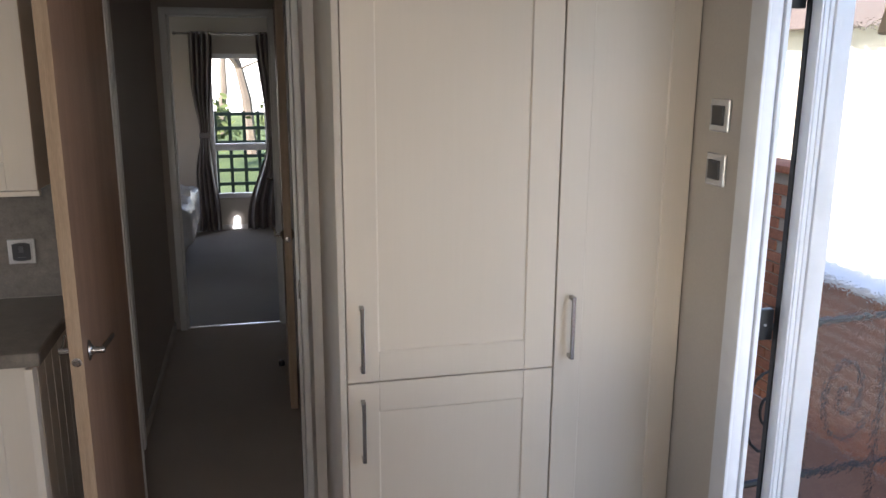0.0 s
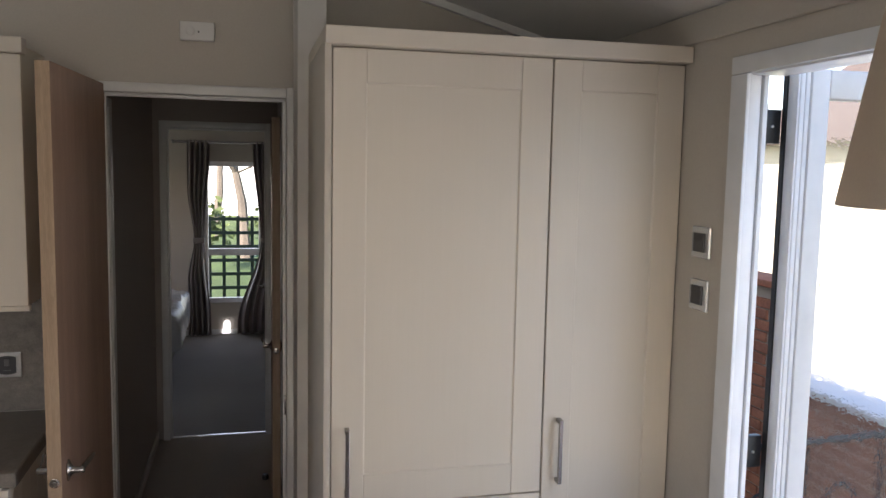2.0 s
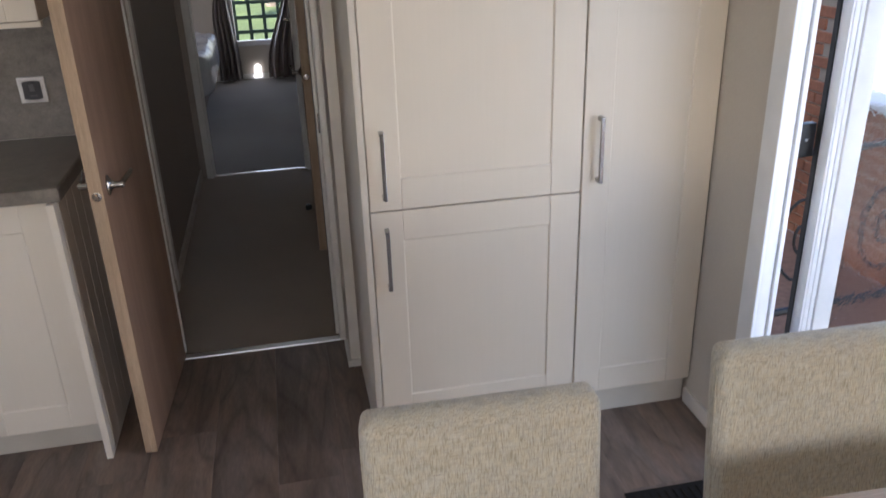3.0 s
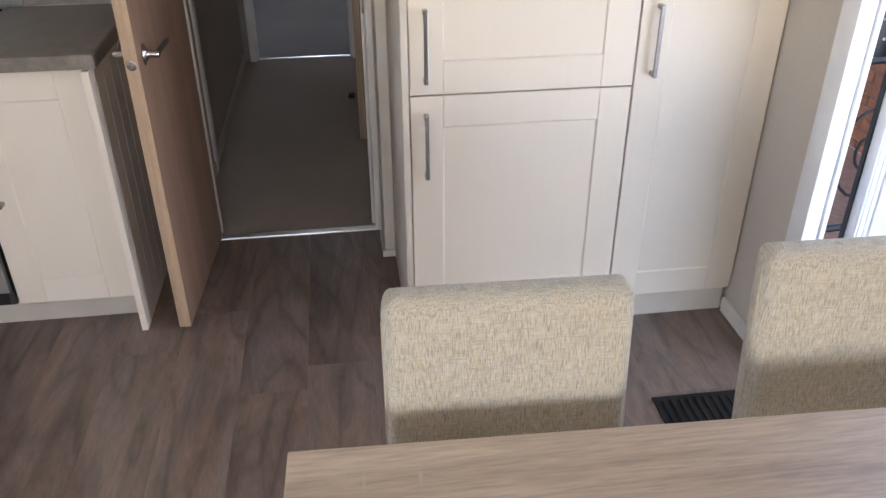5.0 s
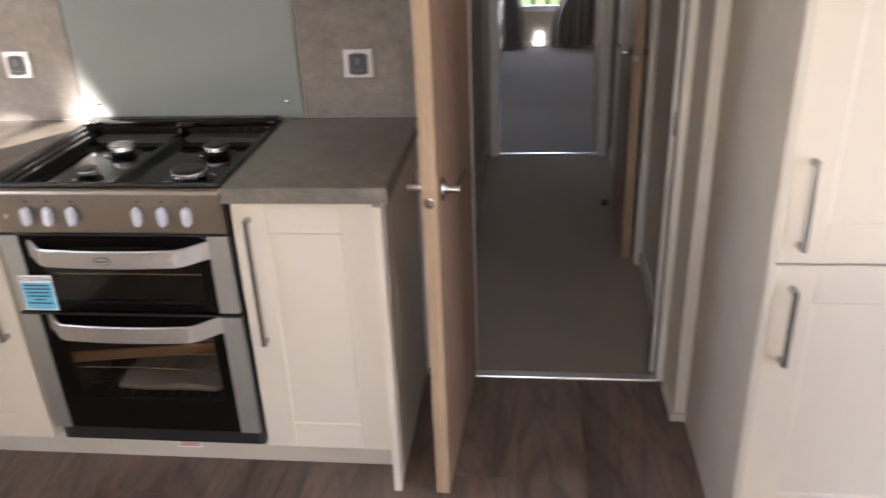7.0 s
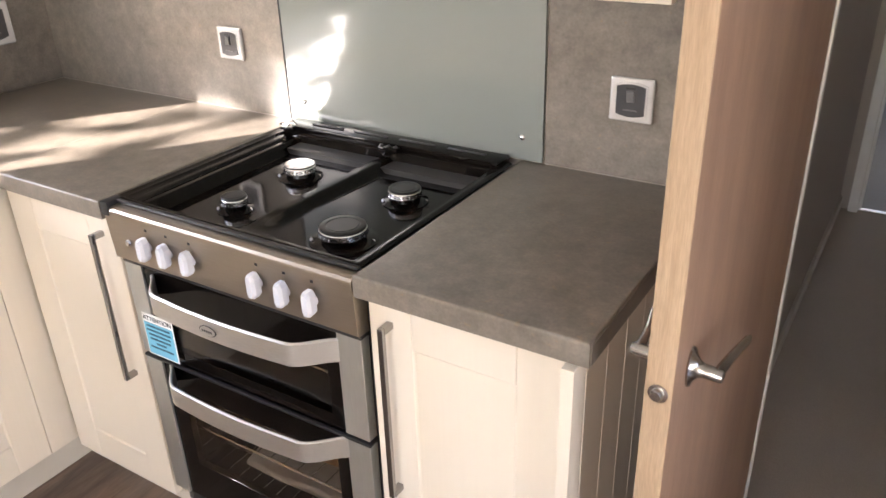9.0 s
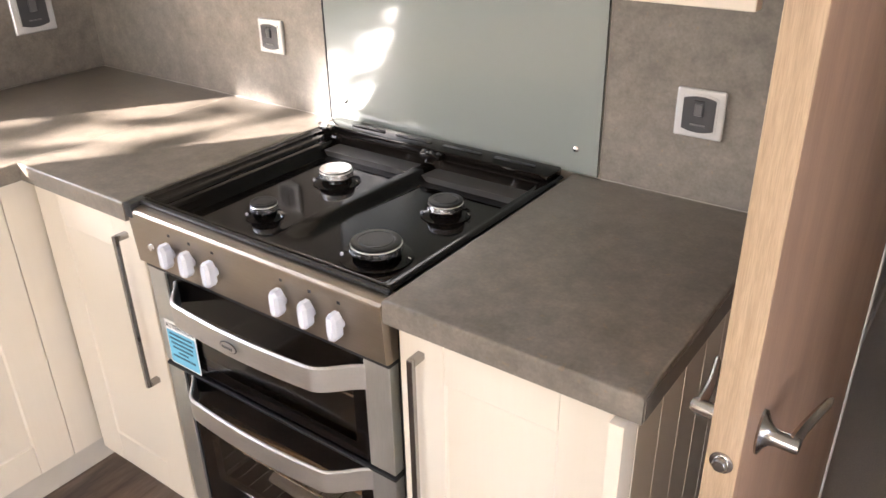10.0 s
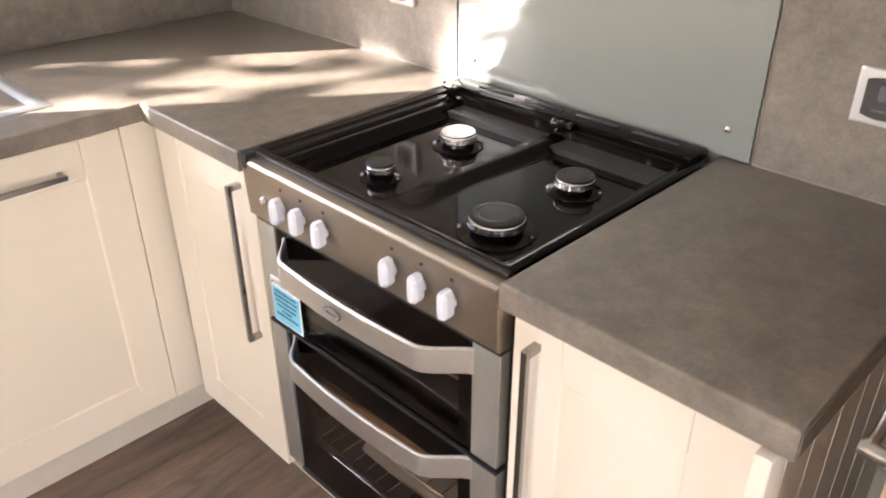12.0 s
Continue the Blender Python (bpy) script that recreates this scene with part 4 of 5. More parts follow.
def burner(x, y, r, shiny=False):
    z = 0.8682
    b = part("burner", lathe([(0.001, 0), (r * 1.40, 0), (r * 1.40, 0.0010), (r * 1.20, 0.0026), (r * 0.92, 0.006), (r * 0.86, 0.0140), (0.001, 0.0140)], 40, at=(x, y, z)), M["enamel"], ck, "gas burner with a chrome ring")
    bm = lathe([(0.001, 0.0138), (r * 0.98, 0.0138), (r * 1.04, 0.0150), (r * 0.99, 0.0250), (r * 0.95, 0.0262), (0.001, 0.0262)], 96, at=(x, y, z))
    for vv in bm.verts:
        d = Vector((vv.co.x - x, vv.co.y - y, 0))
        if d.length > r * 0.9 and vv.co.z < z + 0.024 and int(round(math.atan2(d.y, d.x) * 48 / math.pi)) % 4 == 0:
            vv.co -= d * 0.025
    part("flame_ring", bm, M["flame_metal"], b, "chrome flame ring", smooth=False)
    part("burner_cap", lathe([(0.001, 0.0262), (r * 0.94, 0.0262), (r * 0.955, 0.0272), (r * 0.95, 0.0298), (r * 0.91, 0.0310), (r * 0.72, 0.0312), (r * 0.70, 0.0302), (r * 0.66, 0.0302), (r * 0.64, 0.0312), (0.001, 0.0314)], 40, at=(x, y, z)), M["flame_metal"] if shiny else M["cap"], b, "polished cap" if shiny else "matt black cap")
    part("igniter", lathe([(0.001, 0), (0.0028, 0), (0.0028, 0.003), (0.002, 0.005), (0.001, 0.005)], 10, at=(x - r * 1.12, y - r * 0.72, z + 0.0012)), M["white_plastic"], b, "white ceramic igniter")
    pts = [(x + r * 1.28 + 0.004 * math.cos(a), y + r * 0.30, z + 0.004 + 0.004 * math.sin(a)) for a in [math.pi * k / 6 for k in range(7)]]
    part("flame_probe", sweep(pts, round_section(0.0009, 6), up=(0, 1, 0)), M["chrome"], b)


burner(0.864, 3.448, 0.035, True)
burner(0.868, 3.246, 0.026)
burner(1.146, 3.442, 0.034)
burner(1.148, 3.240, 0.045)

# control fascia with a rounded top edge
prof = [(3.102, 0.776), (3.097, 0.780), (3.0915, 0.882), (3.0920, 0.8855), (3.0950, 0.8905), (3.1030, 0.8930), (3.128, 0.895), (3.128, 0.776)]
bm = bmesh.new()
ends = [[bm.verts.new((x, p[0], p[1])) for p in prof] for x in (CX0 + 0.004, CX1 + 0.001)]
for k in range(len(prof)):
    bm.faces.new((ends[0][k], ends[0][(k + 1) % len(prof)], ends[1][(k + 1) % len(prof)], ends[1][k]))
bm.faces.new(ends[0])
bm.faces.new(ends[1])
bmesh.ops.recalc_face_normals(bm, faces=bm.faces)
fa = part("fascia", bm, M["steel"], ck, "brushed steel control panel", smooth=False)


def knob_bm(x, z, y):
    """A faceted paddle knob on a round collar."""
    bm = lathe([(0.001, 0), (0.0095, 0), (0.0095, -0.006), (0.001, -0.006)], 20, at=(x, y, z), axis="y")
    out = [(-0.0105, -0.015), (-0.0105, 0.015), (-0.0045, 0.0235), (0.0045, 0.0235), (0.0105, 0.015), (0.0105, -0.015), (0.0045, -0.0235), (-0.0045, -0.0235)]
    back = [bm.verts.new((x + a, y - 0.006, z + b)) for a, b in out]
    mid = [bm.verts.new((x + a, y - 0.020, z + b)) for a, b in out]
    tip = [bm.verts.new((x + a * 0.55, y - 0.0255, z + b * 0.86)) for a, b in out]
    n = len(out)
    for r0, r1 in ((back, mid), (mid, tip)):
        for k in range(n):
            bm.faces.new((r0[k], r0[(k + 1) % n], r1[(k + 1) % n], r1[k]))
    bm.faces.new(tip)
    bm.faces.new(back)
    bmesh.ops.recalc_face_normals(bm, faces=bm.faces)
    return bm


for x in (0.781, 0.838, 0.900, 1.069, 1.133, 1.195):
    part("knob", knob_bm(x, 0.830, 3.093), M["white_plastic"], fa, "white faceted control knob", smooth=False)
    part("dial_mark", boxes((x - 0.003, 3.0915, 0.863, x + 0.003, 3.0935, 0.868)), M["ink"], fa)
part("ignition_button", lathe([(0.001, 0), (0.0078, 0), (0.0078, -0.003), (0.0055, -0.006), (0.001, -0.0065)], 20, at=(0.722, 3.093, 0.826), axis="y"), M["chrome"], fa)


def oven_door(z0, z1, handle_z, window):
    d = part("oven_door", frame_bm(0.718, z0, 1.2215, z1, 0.765, window[0], 1.190, window[1], 3.113, 3.131), M["enamel"], ck, "black glass oven door", smooth=False)
    part("door_glass", boxes((0.765, 3.113, window[0], 1.190, 3.117, window[1])), M["smoked"], d, "smoked oven glass", smooth=False)
    for x0, x1 in ((0.668, 0.7175), (1.222, 1.2765)):
        part("side_strip", boxes((x0, 3.108, z0, x1, 3.131, z1 - 0.006), bevel=0.0015), M["steel_v"], d, "satin steel side strip", smooth=False)
    part("top_trim", boxes((0.668, 3.106, z1 - 0.006, 1.278, 3.131, z1), bevel=0.001), M["black"], d, smooth=False)
    path = []
    for k in range(61):
        u = k / 60
        x = 0.745 + 0.479 * u
        e = min(u, 1 - u)
        y = 3.112 - 0.050 * step(-0.02, 0.15, e) - 0.016 * math.sin(math.pi * u)
        path.append((x, y, handle_z))
    part("oven_handle", sweep(path, flat_section(0.008, 0.049, 0.003)), M["satin"], d, "bowed satin metal handle")
    return d


du = oven_door(0.546, 0.772, 0.728, (0.575, 0.690))
dl = oven_door(0.160, 0.540, 0.512, (0.265, 0.470))
for nm, rad, mt, y in (("logo_rim", 0.0135, M["grey_plastic"], 3.0402), ("logo_plate", 0.0118, M["satin"], 3.0392)):
    bm = lathe([(0.001, 0), (rad, 0), (rad, -0.0011), (0.001, -0.0011)], 32, axis="y")
    bmesh.ops.transform(bm, matrix=Matrix.Translation((0.975, y, 0.728)) @ Matrix.Diagonal((1.6, 1, 0.8, 1)), verts=bm.verts)
    part(nm, bm, mt, du, "small oval maker's plate on the handle")
for k in range(5):
    part("logo_mark", boxes((0.962 + 0.0055 * k, 3.0372, 0.7255, 0.965 + 0.0055 * k, 3.0381, 0.7305)), M["grey_plastic"], du, smooth=False)
# racks and packing seen through the glass
for z in (0.640, 0.345, 0.240):
    bm = bmesh.new()
    for y in (3.145, 3.22, 3.30, 3.38, 3.46, 3.53):
        lathe([(0.0026, CX0 + 0.03), (0.0026, CX1 - 0.022)], 6, bm, at=(0, y, z), axis="x")
    for k in range(15):
        lathe([(0.0011, 3.145), (0.0011, 3.53)], 5, bm, at=(0.70 + 0.038 * k, 0, z), axis="y")
    part("oven_rack", bm, M["chrome"], ck, "chrome wire rack")
bm = boxes((0.0, 3.160, 0.0, 0.46, 3.168, 0.032), bevel=0.001)
bmesh.ops.transform(bm, matrix=Matrix.Translation((0.745, 0, 0.3480)) @ Matrix.Rotation(math.radians(-6), 4, "Y"), verts=bm.verts)
single("cardboard_packing", bm, M["card"], "brown cardboard packing strip inside the oven", "packing")
bm = boxes((0.84, 3.18, 0.243, 1.15, 3.36, 0.266), bevel=0.012, seg=3)
bmesh.ops.subdivide_edges(bm, edges=bm.edges[:], cuts=2, use_grid_fill=True)
for vv in bm.verts:
    vv.co += 0.012 * noise.noise_vector(vv.co * 18) * (1 if vv.co.z > 0.25 else 0.0)
single("bag_of_papers", bm, M["paper"], "crumpled clear bag of papers lying in the oven", "bag")

# sticker on the upper oven
st = thing("sticker", "blue and white attention sticker on the oven door", "sticker", at=(0.745, 3.105, 0.607))
part("sheet", boxes((0.697, 3.1045, 0.556, 0.789, 3.1055, 0.660)), M["paper"], st, smooth=False)
part("blue_field", boxes((0.700, 3.1035, 0.560, 0.786, 3.1045, 0.638)), M["blue_paper"], st, smooth=False)
for k, (a, b) in enumerate(((0.708, 0.778), (0.706, 0.780), (0.710, 0.776), (0.712, 0.774), (0.728, 0.758), (0.708, 0.778))):
    z = 0.631 - 0.0105 * k
    part("print_line", boxes((a, 3.1028, z - 0.0024, b, 3.1035, z + 0.0018)), M["print_blue"], st, smooth=False)
cu = bpy.data.curves.new("word", "FONT")
cu.body, cu.size, cu.align_x, cu.extrude = "ATTENTION", 0.0155, "CENTER", 0.0003
tmp = bpy.data.objects.new("word", cu)
scene.collection.objects.link(tmp)
me = bpy.data.meshes.new_from_object(tmp)
bpy.data.objects.remove(tmp)
me.transform(pose(0.743, 3.1040, 0.6435, 90, 0, 0))
me.materials.clear()
me.materials.append(M["ink"])
under(new("lettering", me), st)
for o in st.children:
    o.data.transform(Matrix.Translation((-0.006, 0, -0.007)))
ws = thing("sticker", "small white sticker with red print on the plinth", "sticker", at=(1.02, 3.184, 0.06))
part("sheet", boxes((0.985, 3.1835, 0.040, 1.06, 3.1845, 0.068)), M["paper"], ws, smooth=False)
for z in (0.047, 0.054, 0.061):
    part("print_line", boxes((0.99, 3.1828, z - 0.002, 1.055, 3.1835, z + 0.002)), M["red_ink"], ws, smooth=False)

# ---------- dining table and chairs ----------
tb = thing("dining_table", "light oak-effect rectangular dining table", "table", at=(2.85, 1.29, 0))
part("tabletop", boxes((2.24, 1.052, 0.718, 3.44, 1.687, 0.750), bevel=0.0015), M["table"], tb, smooth=False)
part("apron", boxes((2.32, 1.11, 0.64, 3.36, 1.62, 0.7175)), M["table"], tb, smooth=False)
for x in (2.31, 3.31):
    for y in (1.10, 1.57):
        part("leg", boxes((x, y, 0, x + 0.06, y + 0.06, 0.64), bevel=0.003), M["table"], tb, smooth=False)
for o in tb.children:
    o.data.transform(Matrix.Translation((2.24, 1.687, 0)) @ Matrix.Rotation(radians(-1.9), 4, "Z") @ Matrix.Translation((-2.24, -1.687, 0)))


def chair(m, label):
    c = thing("dining_chair", label, "chair", "chairs at the dining table")

    def add(nm, bm, mt, lb="", smooth=True):
        o = new(nm, mesh_of(nm, bm, mt, smooth))
        o.parent = c
        return tagged(o, lb)
    # backrest: padded slab with a rolled top, leaning back a little
    bm = bmesh.new()
    W, T, H0, H1, nu, nv = 0.183, 0.030, 0.40, 0.917, 30, 34
    def surf(u, v, s):
        x = (u * 2 - 1) * W
        z = H0 + (H1 - H0) * v
        k = min(1.0, (1 - abs(u * 2 - 1)) / 0.10)
        t = T * math.sqrt(max(0.0, 1 - (1 - k) ** 2)) if k < 1 else T
        top = min(1.0, (H1 - z) / 0.030)
        t *= math.sqrt(max(0.0, 1 - (1 - top) ** 2)) if top < 1 else 1.0
        cr = 0.034
        if z > H1 - cr and abs(x) > W - cr:
            dz = z - (H1 - cr)
            x = math.copysign(min(abs(x), W - cr + math.sqrt(max(0, cr * cr - dz * dz))), x)
        lean = 0.13 * (z - H0) + 0.008 * math.sin(math.pi * v)
        return (x, 1.0 * lean + s * t, z)
    shells = []
    for s in (-1, 1):
        shells.append([[bm.verts.new(surf((1 - math.cos(math.pi * i / nu)) / 2, 1 - (1 - j / nv) ** 1.8, s)) for j in range(nv + 1)] for i in range(nu + 1)])
    for sh in shells:
        for i in range(nu):
            for j in range(nv):
                bm.faces.new((sh[i][j], sh[i + 1][j], sh[i + 1][j + 1], sh[i][j + 1]))
    a, b = shells
    for i in range(nu):
        bm.faces.new((a[i][0], a[i + 1][0], b[i + 1][0], b[i][0]))
    bmesh.ops.remove_doubles(bm, verts=bm.verts[:], dist=0.0004)
    bmesh.ops.recalc_face_normals(bm, faces=bm.faces)
    back = add("backrest", bm, M["fabric"], "padded woven back")
    for sgn in (-1, 1):
        pth = [(sgn * (W - 0.0012), 0.13 * z + 0.008 * math.sin(math.pi * z / 0.535) - 0.010, H0 + z) for z in [0.05 + 0.425 * k / 10 for k in range(11)]]
        o = new("piping", mesh_of("piping", sweep(pth, round_section(0.0022, 6)), M["fabric"], True))
        o.parent = back
    add("seat", boxes((-0.20, -0.40, 0.40, 0.20, 0.02, 0.48), bevel=0.025, seg=3), M["fabric"])
    for x in (-0.18, 0.145):
        for y in (-0.37, -0.02):
            add("leg", boxes((x, y, 0, x + 0.035, y + 0.035, 0.402), bevel=0.003), M["table"], smooth=False)
    c.matrix_basis = m
    return c


CHAIR_A = chair(pose(2.560, 1.735, 0, 0, 0, -1.5), "dining chair with a padded oatmeal woven back")
copy_thing(CHAIR_A, pose(3.150, 1.782, 0, 0, 0, -1.5))

# ---------- pendant over the table ----------
pl = thing("pendant_lamp", "beige fabric drum-cone pendant shade over the table", "lamp", at=(2.99, 1.35, 2.3))
bm = bmesh.new()
n, prev = 56, None
for r, z in ((0.200, 1.721), (0.150, 2.016), (0.147, 2.016), (0.197, 1.721)):
    ring = [bm.verts.new((3.045 + r * math.cos(2 * math.pi * k / n), 1.35 + r * math.sin(2 * math.pi * k / n), z)) for k in range(n)]
    if prev:
        for k in range(n):
            bm.faces.new((prev[k], prev[(k + 1) % n], ring[(k + 1) % n], ring[k]))
    else:
        first = ring
    prev = ring
for k in range(n):
    bm.faces.new((prev[k], prev[(k + 1) % n], first[(k + 1) % n], first[k]))
bmesh.ops.recalc_face_normals(bm, faces=bm.faces)
part("shade", bm, M["shade"], pl)
part("cord", lathe([(0.003, 1.95), (0.003, ceil_z(3.045) - 0.002)], 8, at=(3.045, 1.35, 0)), M["white"], pl)
part("ceiling_rose", lathe([(0.001, 0), (0.045, 0), (0.045, -0.012), (0.01, -0.03), (0.001, -0.03)], 24, at=(3.045, 1.35, ceil_z(3.045))), M["white"], pl)
bm = bmesh.new()
for k in range(3):
    a = 2 * math.pi * k / 3
    sweep([(3.045, 1.35, 1.99), (3.045 + 0.152 * math.cos(a), 1.35 + 0.152 * math.sin(a), 2.02)], round_section(0.002, 6), bm)
part("shade_ring", bm, M["white"], pl)

# ---------- door mat ----------
mt = thing("door_mat", "black ribbed rubber door mat inside the outer door", "mat", at=(3.34, 2.2, 0))
part("base", boxes((3.165, 1.83, 0.0005, 3.53, 2.535, 0.006), bevel=0.002), M["rubber"], mt, smooth=False)
for k in range(14):
    x = 3.186 + 0.0240 * k
    part("rib", boxes((x, 1.850, 0.006, x + 0.011, 2.515, 0.0110), bevel=0.0015, seg=1), M["rubber"], mt, smooth=False)

# ---------- outer door ----------
of = thing("outer_door_frame", "white uPVC outer door frame with stepped profile", "door frame", at=(3.6, 2.2, 0))
of["kind"] = "structure"
part("trim", boxes((3.548, 2.600, 0, 3.560, 2.672, 2.008), bevel=0.004), M["upvc"], of)
part("trim", boxes((3.548, 1.72, 2.009, 3.560, 2.672, 2.056), bevel=0.004), M["upvc"], of)
part("trim", boxes((3.548, 1.72, 0, 3.560, 1.79, 2.0), bevel=0.004), M["upvc"], of)
for row in ((3.560, 2.604, 0, 3.590, 2.655, 2.03), (3.590, 2.612, 0, 3.600, 2.655, 2.03), (3.604, 2.606, 0, 3.618, 2.655, 2.03)):
    part("jamb", boxes(row, bevel=0.002), M["upvc"], of)
part("jamb", boxes((3.560, 1.78, 0, 3.655, 1.82, 2.0), bevel=0.004), M["upvc"], of)
part("head", boxes((3.560, 1.82, 2.003, 3.655, 2.600, 2.040), bevel=0.004), M["upvc"], of)
part("sill", boxes((3.560, 1.82, -0.03, 3.69, 2.600, 0.022), bevel=0.006), M["upvc"], of, "white threshold sill")
part("weather_seal", boxes((3.606, 1.83, 0.022, 3.616, 2.598, 0.028)), M["black"], of, "black rubber seal")
part("weather_seal", boxes((3.600, 2.618, 0.03, 3.604, 2.655, 2.0)), M["black"], of, "black rubber seal")

LX0, LX1, LYA, LYB = 3.732, 4.46, 2.585, 2.640
od = thing("door_5", "white uPVC outer door with obscure glass, standing open outwards", "door", at=(3.70, 2.60, 0.05))
od["kind"] = "structure"
SW = 0.056
for nm, row in (("stile", (LX0, LYA, 0.03, LX0 + SW, LYB, 2.026)), ("stile", (LX1 - SW, LYA, 0.03, LX1, LYB, 2.026)), ("rail", (LX0 + SW, LYA, 0.03, LX1 - SW, LYB, 0.13)), ("rail", (LX0 + SW, LYA, 1.95, LX1 - SW, LYB, 2.026))):
    part(nm, boxes(row, bevel=0.006), M["upvc"], od)
for x, w in ((LX0 - 0.014, 0.013), (LX0 - 0.030, 0.014), (LX0 - 0.038, 0.006)):
    part("edge_profile", boxes((x, LYA + 0.006, 0.03, x + w, LYB, 2.026), bevel=0.002), M["upvc"], od)
part("weather_seal", boxes((LX0 - 0.043, LYB - 0.012, 0.03, LX0 - 0.0385, LYB + 0.004, 2.030)), M["black"], od, "black rubber seal")
part("weather_seal", boxes((LX0, LYB - 0.010, 2.026, LX1, LYB, 2.032)), M["black"], od, "black rubber seal")
pn = part("pane", boxes((LX0 + SW, 2.608, 0.13, LX1 - SW, 2.616, 1.95)), M["obscure"], od, "obscure patterned glass", smooth=False)
pn.visible_shadow = False
for z in (1.878, 0.985, 0.20):
    h = part("hinge", boxes((3.625, 2.646, z - 0.045, 3.690, 2.668, z + 0.045), bevel=0.003), M["black"], od, "black butt hinge")
    part("pin", lathe([(0.007, z - 0.06), (0.007, z + 0.06)], 12, at=(3.655, 2.668, 0)), M["black"], h)
    part("screw", lathe([(0.001, 0), (0.005, 0), (0.004, -0.002), (0.001, -0.002)], 10, at=(3.664, 2.646, z), axis="y"), M["chrome"], h)


# ---------- windows ----------
def window_unit(name, label, centre, w, h, turn, transom=None, pane=False):
    """A white window frame in the xz plane, turned into its wall."""
    win = thing(name, label, "window")
    win["kind"] = "structure"
    win.matrix_basis = pose(*centre, 0, 0, turn)
    f, d = 0.05, 0.03
    rows = [("frame", (-w / 2, -d, -h / 2, -w / 2 + f, d, h / 2)), ("frame", (w / 2 - f, -d, -h / 2, w / 2, d, h / 2)),
            ("frame", (-w / 2 + f, -d, -h / 2, w / 2 - f, d, -h / 2 + f)), ("frame", (-w / 2 + f, -d, h / 2 - f, w / 2 - f, d, h / 2))]
    if transom is not None:
        rows.append(("transom", (-w / 2 + f, -d, transom - 0.035, w / 2 - f, d, transom + 0.035)))
    for nm, r in rows:
        o = new(nm, mesh_of(nm, boxes(r, bevel=0.004), M["upvc"]))
        o.parent = win
    if pane:
        o = new("pane", mesh_of("pane", boxes((-w / 2 + f, -0.004, -h / 2 + f, w / 2 - f, 0.0, h / 2 - f)), M["glass"]))
        o.parent = win
        o.visible_shadow = False
    return win


window_unit("window_1", "white-framed kitchen window over the sink", (XL - 0.06, (SY0 + SY1) / 2, (SZ0 + SZ1) / 2), SY1 - SY0, SZ1 - SZ0, 90)
window_unit("window_5", "unseen white-framed lounge side window, added to let in light", (XL - 0.06, (LY0 + LY1) / 2, (LZ0 + LZ1) / 2), LY1 - LY0, LZ1 - LZ0, 90)
window_unit("window_2", "unseen white-framed bedroom side window, added to brighten the walls", (XL - 0.06, (BY0 + BY1) / 2, (BZ0 + BZ1) / 2), BY1 - BY0, BZ1 - BZ0, 90)
window_unit("window_3", "wide white-framed lounge end window", (2.45, YF - 0.06, 1.3), 2.1, 1.5, 0)
window_unit("window_4", "tall white-framed bedroom window with a transom", ((WX0 + WX1) / 2, END_Y + 0.05, (WZ0 + WZ1) / 2), WX1 - WX0, WZ1 - WZ0, 0, 0.855 - (WZ0 + WZ1) / 2)

# ---------- bedroom ----------
bd = thing("bed", "bed with pale bedding still wrapped in clear plastic", "bed", at=(1.0, 7.9, 0))
part("base", boxes((0.30, 7.35, 0.0, 1.66, 8.70, 0.24), bevel=0.01), M["curtain"], bd)
bm = boxes((0.26, 7.30, 0.24, 1.78, 8.74, 0.56), bevel=0.07, seg=3)
bmesh.ops.subdivide_edges(bm, edges=[e for e in bm.edges if e.calc_length() > 0.3], cuts=40, use_grid_fill=True)
for vv in bm.verts:
    q, q2 = noise.noise_vector(vv.co * 4.0), noise.noise_vector(vv.co * 14.0)
    vv.co += Vector((0.045 * q.x + 0.014 * q2.x, 0.02 * q.y + 0.012 * q2.y, (0.04 * q.z + 0.014 * q2.z) * (1 if vv.co.z > 0.3 else 0.3)))
part("duvet", bm, M["satin_bed"], bd, "pale bedding in crinkled clear plastic wrap")


def curtain(inner_top, waist, inner_low, outer, label):
    """A tied-back eyelet curtain: wavy cloth, narrow at the tie."""
    c = thing("curtain", label, "curtain", "bedroom curtains", at=((inner_top + outer) / 2, 9.1, 0))
    bm = bmesh.new()
    nu, nv, grid = 70, 44, []
    for j in range(nv + 1):
        z = 0.02 + (1.985 - 0.02) * j / nv
        if z > 0.99:
            k = step(0.99, 1.9, z)
            inner = waist[0] + (inner_top - waist[0]) * k
            out = waist[1] + (outer - waist[1]) * step(0.99, 1.5, z)
        else:
            k = step(0.99, 0.1, z)
            inner = waist[0] + (inner_low - waist[0]) * k
            out = waist[1] + (outer - waist[1]) * step(0.99, 0.6, z)
        amp = 0.012 + 0.028 * min(1, abs(z - 0.99) / 0.5)
        row = []
        for i in range(nu + 1):
            u = i / nu
            row.append(bm.verts.new((inner + (out - inner) * u, 9.09 + amp * math.sin(u * 2 * math.pi * 4.5 + 0.6 * math.sin(z * 3)) + 0.01 * noise.noise(Vector((u * 6, z * 2, outer))), z)))
        grid.append(row)
    for j in range(nv):
        for i in range(nu):
            bm.faces.new((grid[j][i], grid[j][i + 1], grid[j + 1][i + 1], grid[j + 1][i]))
    o = part("cloth", bm, M["curtain"], c)
    md = o.modifiers.new("thick", "SOLIDIFY")
    md.thickness = 0.003
    a, b = sorted(waist)
    part("tieback", boxes((a - 0.008, 9.06, 0.955, b + 0.008, 9.125, 1.015), bevel=0.01), M["curtain"], c, "satin tieback")
    return c


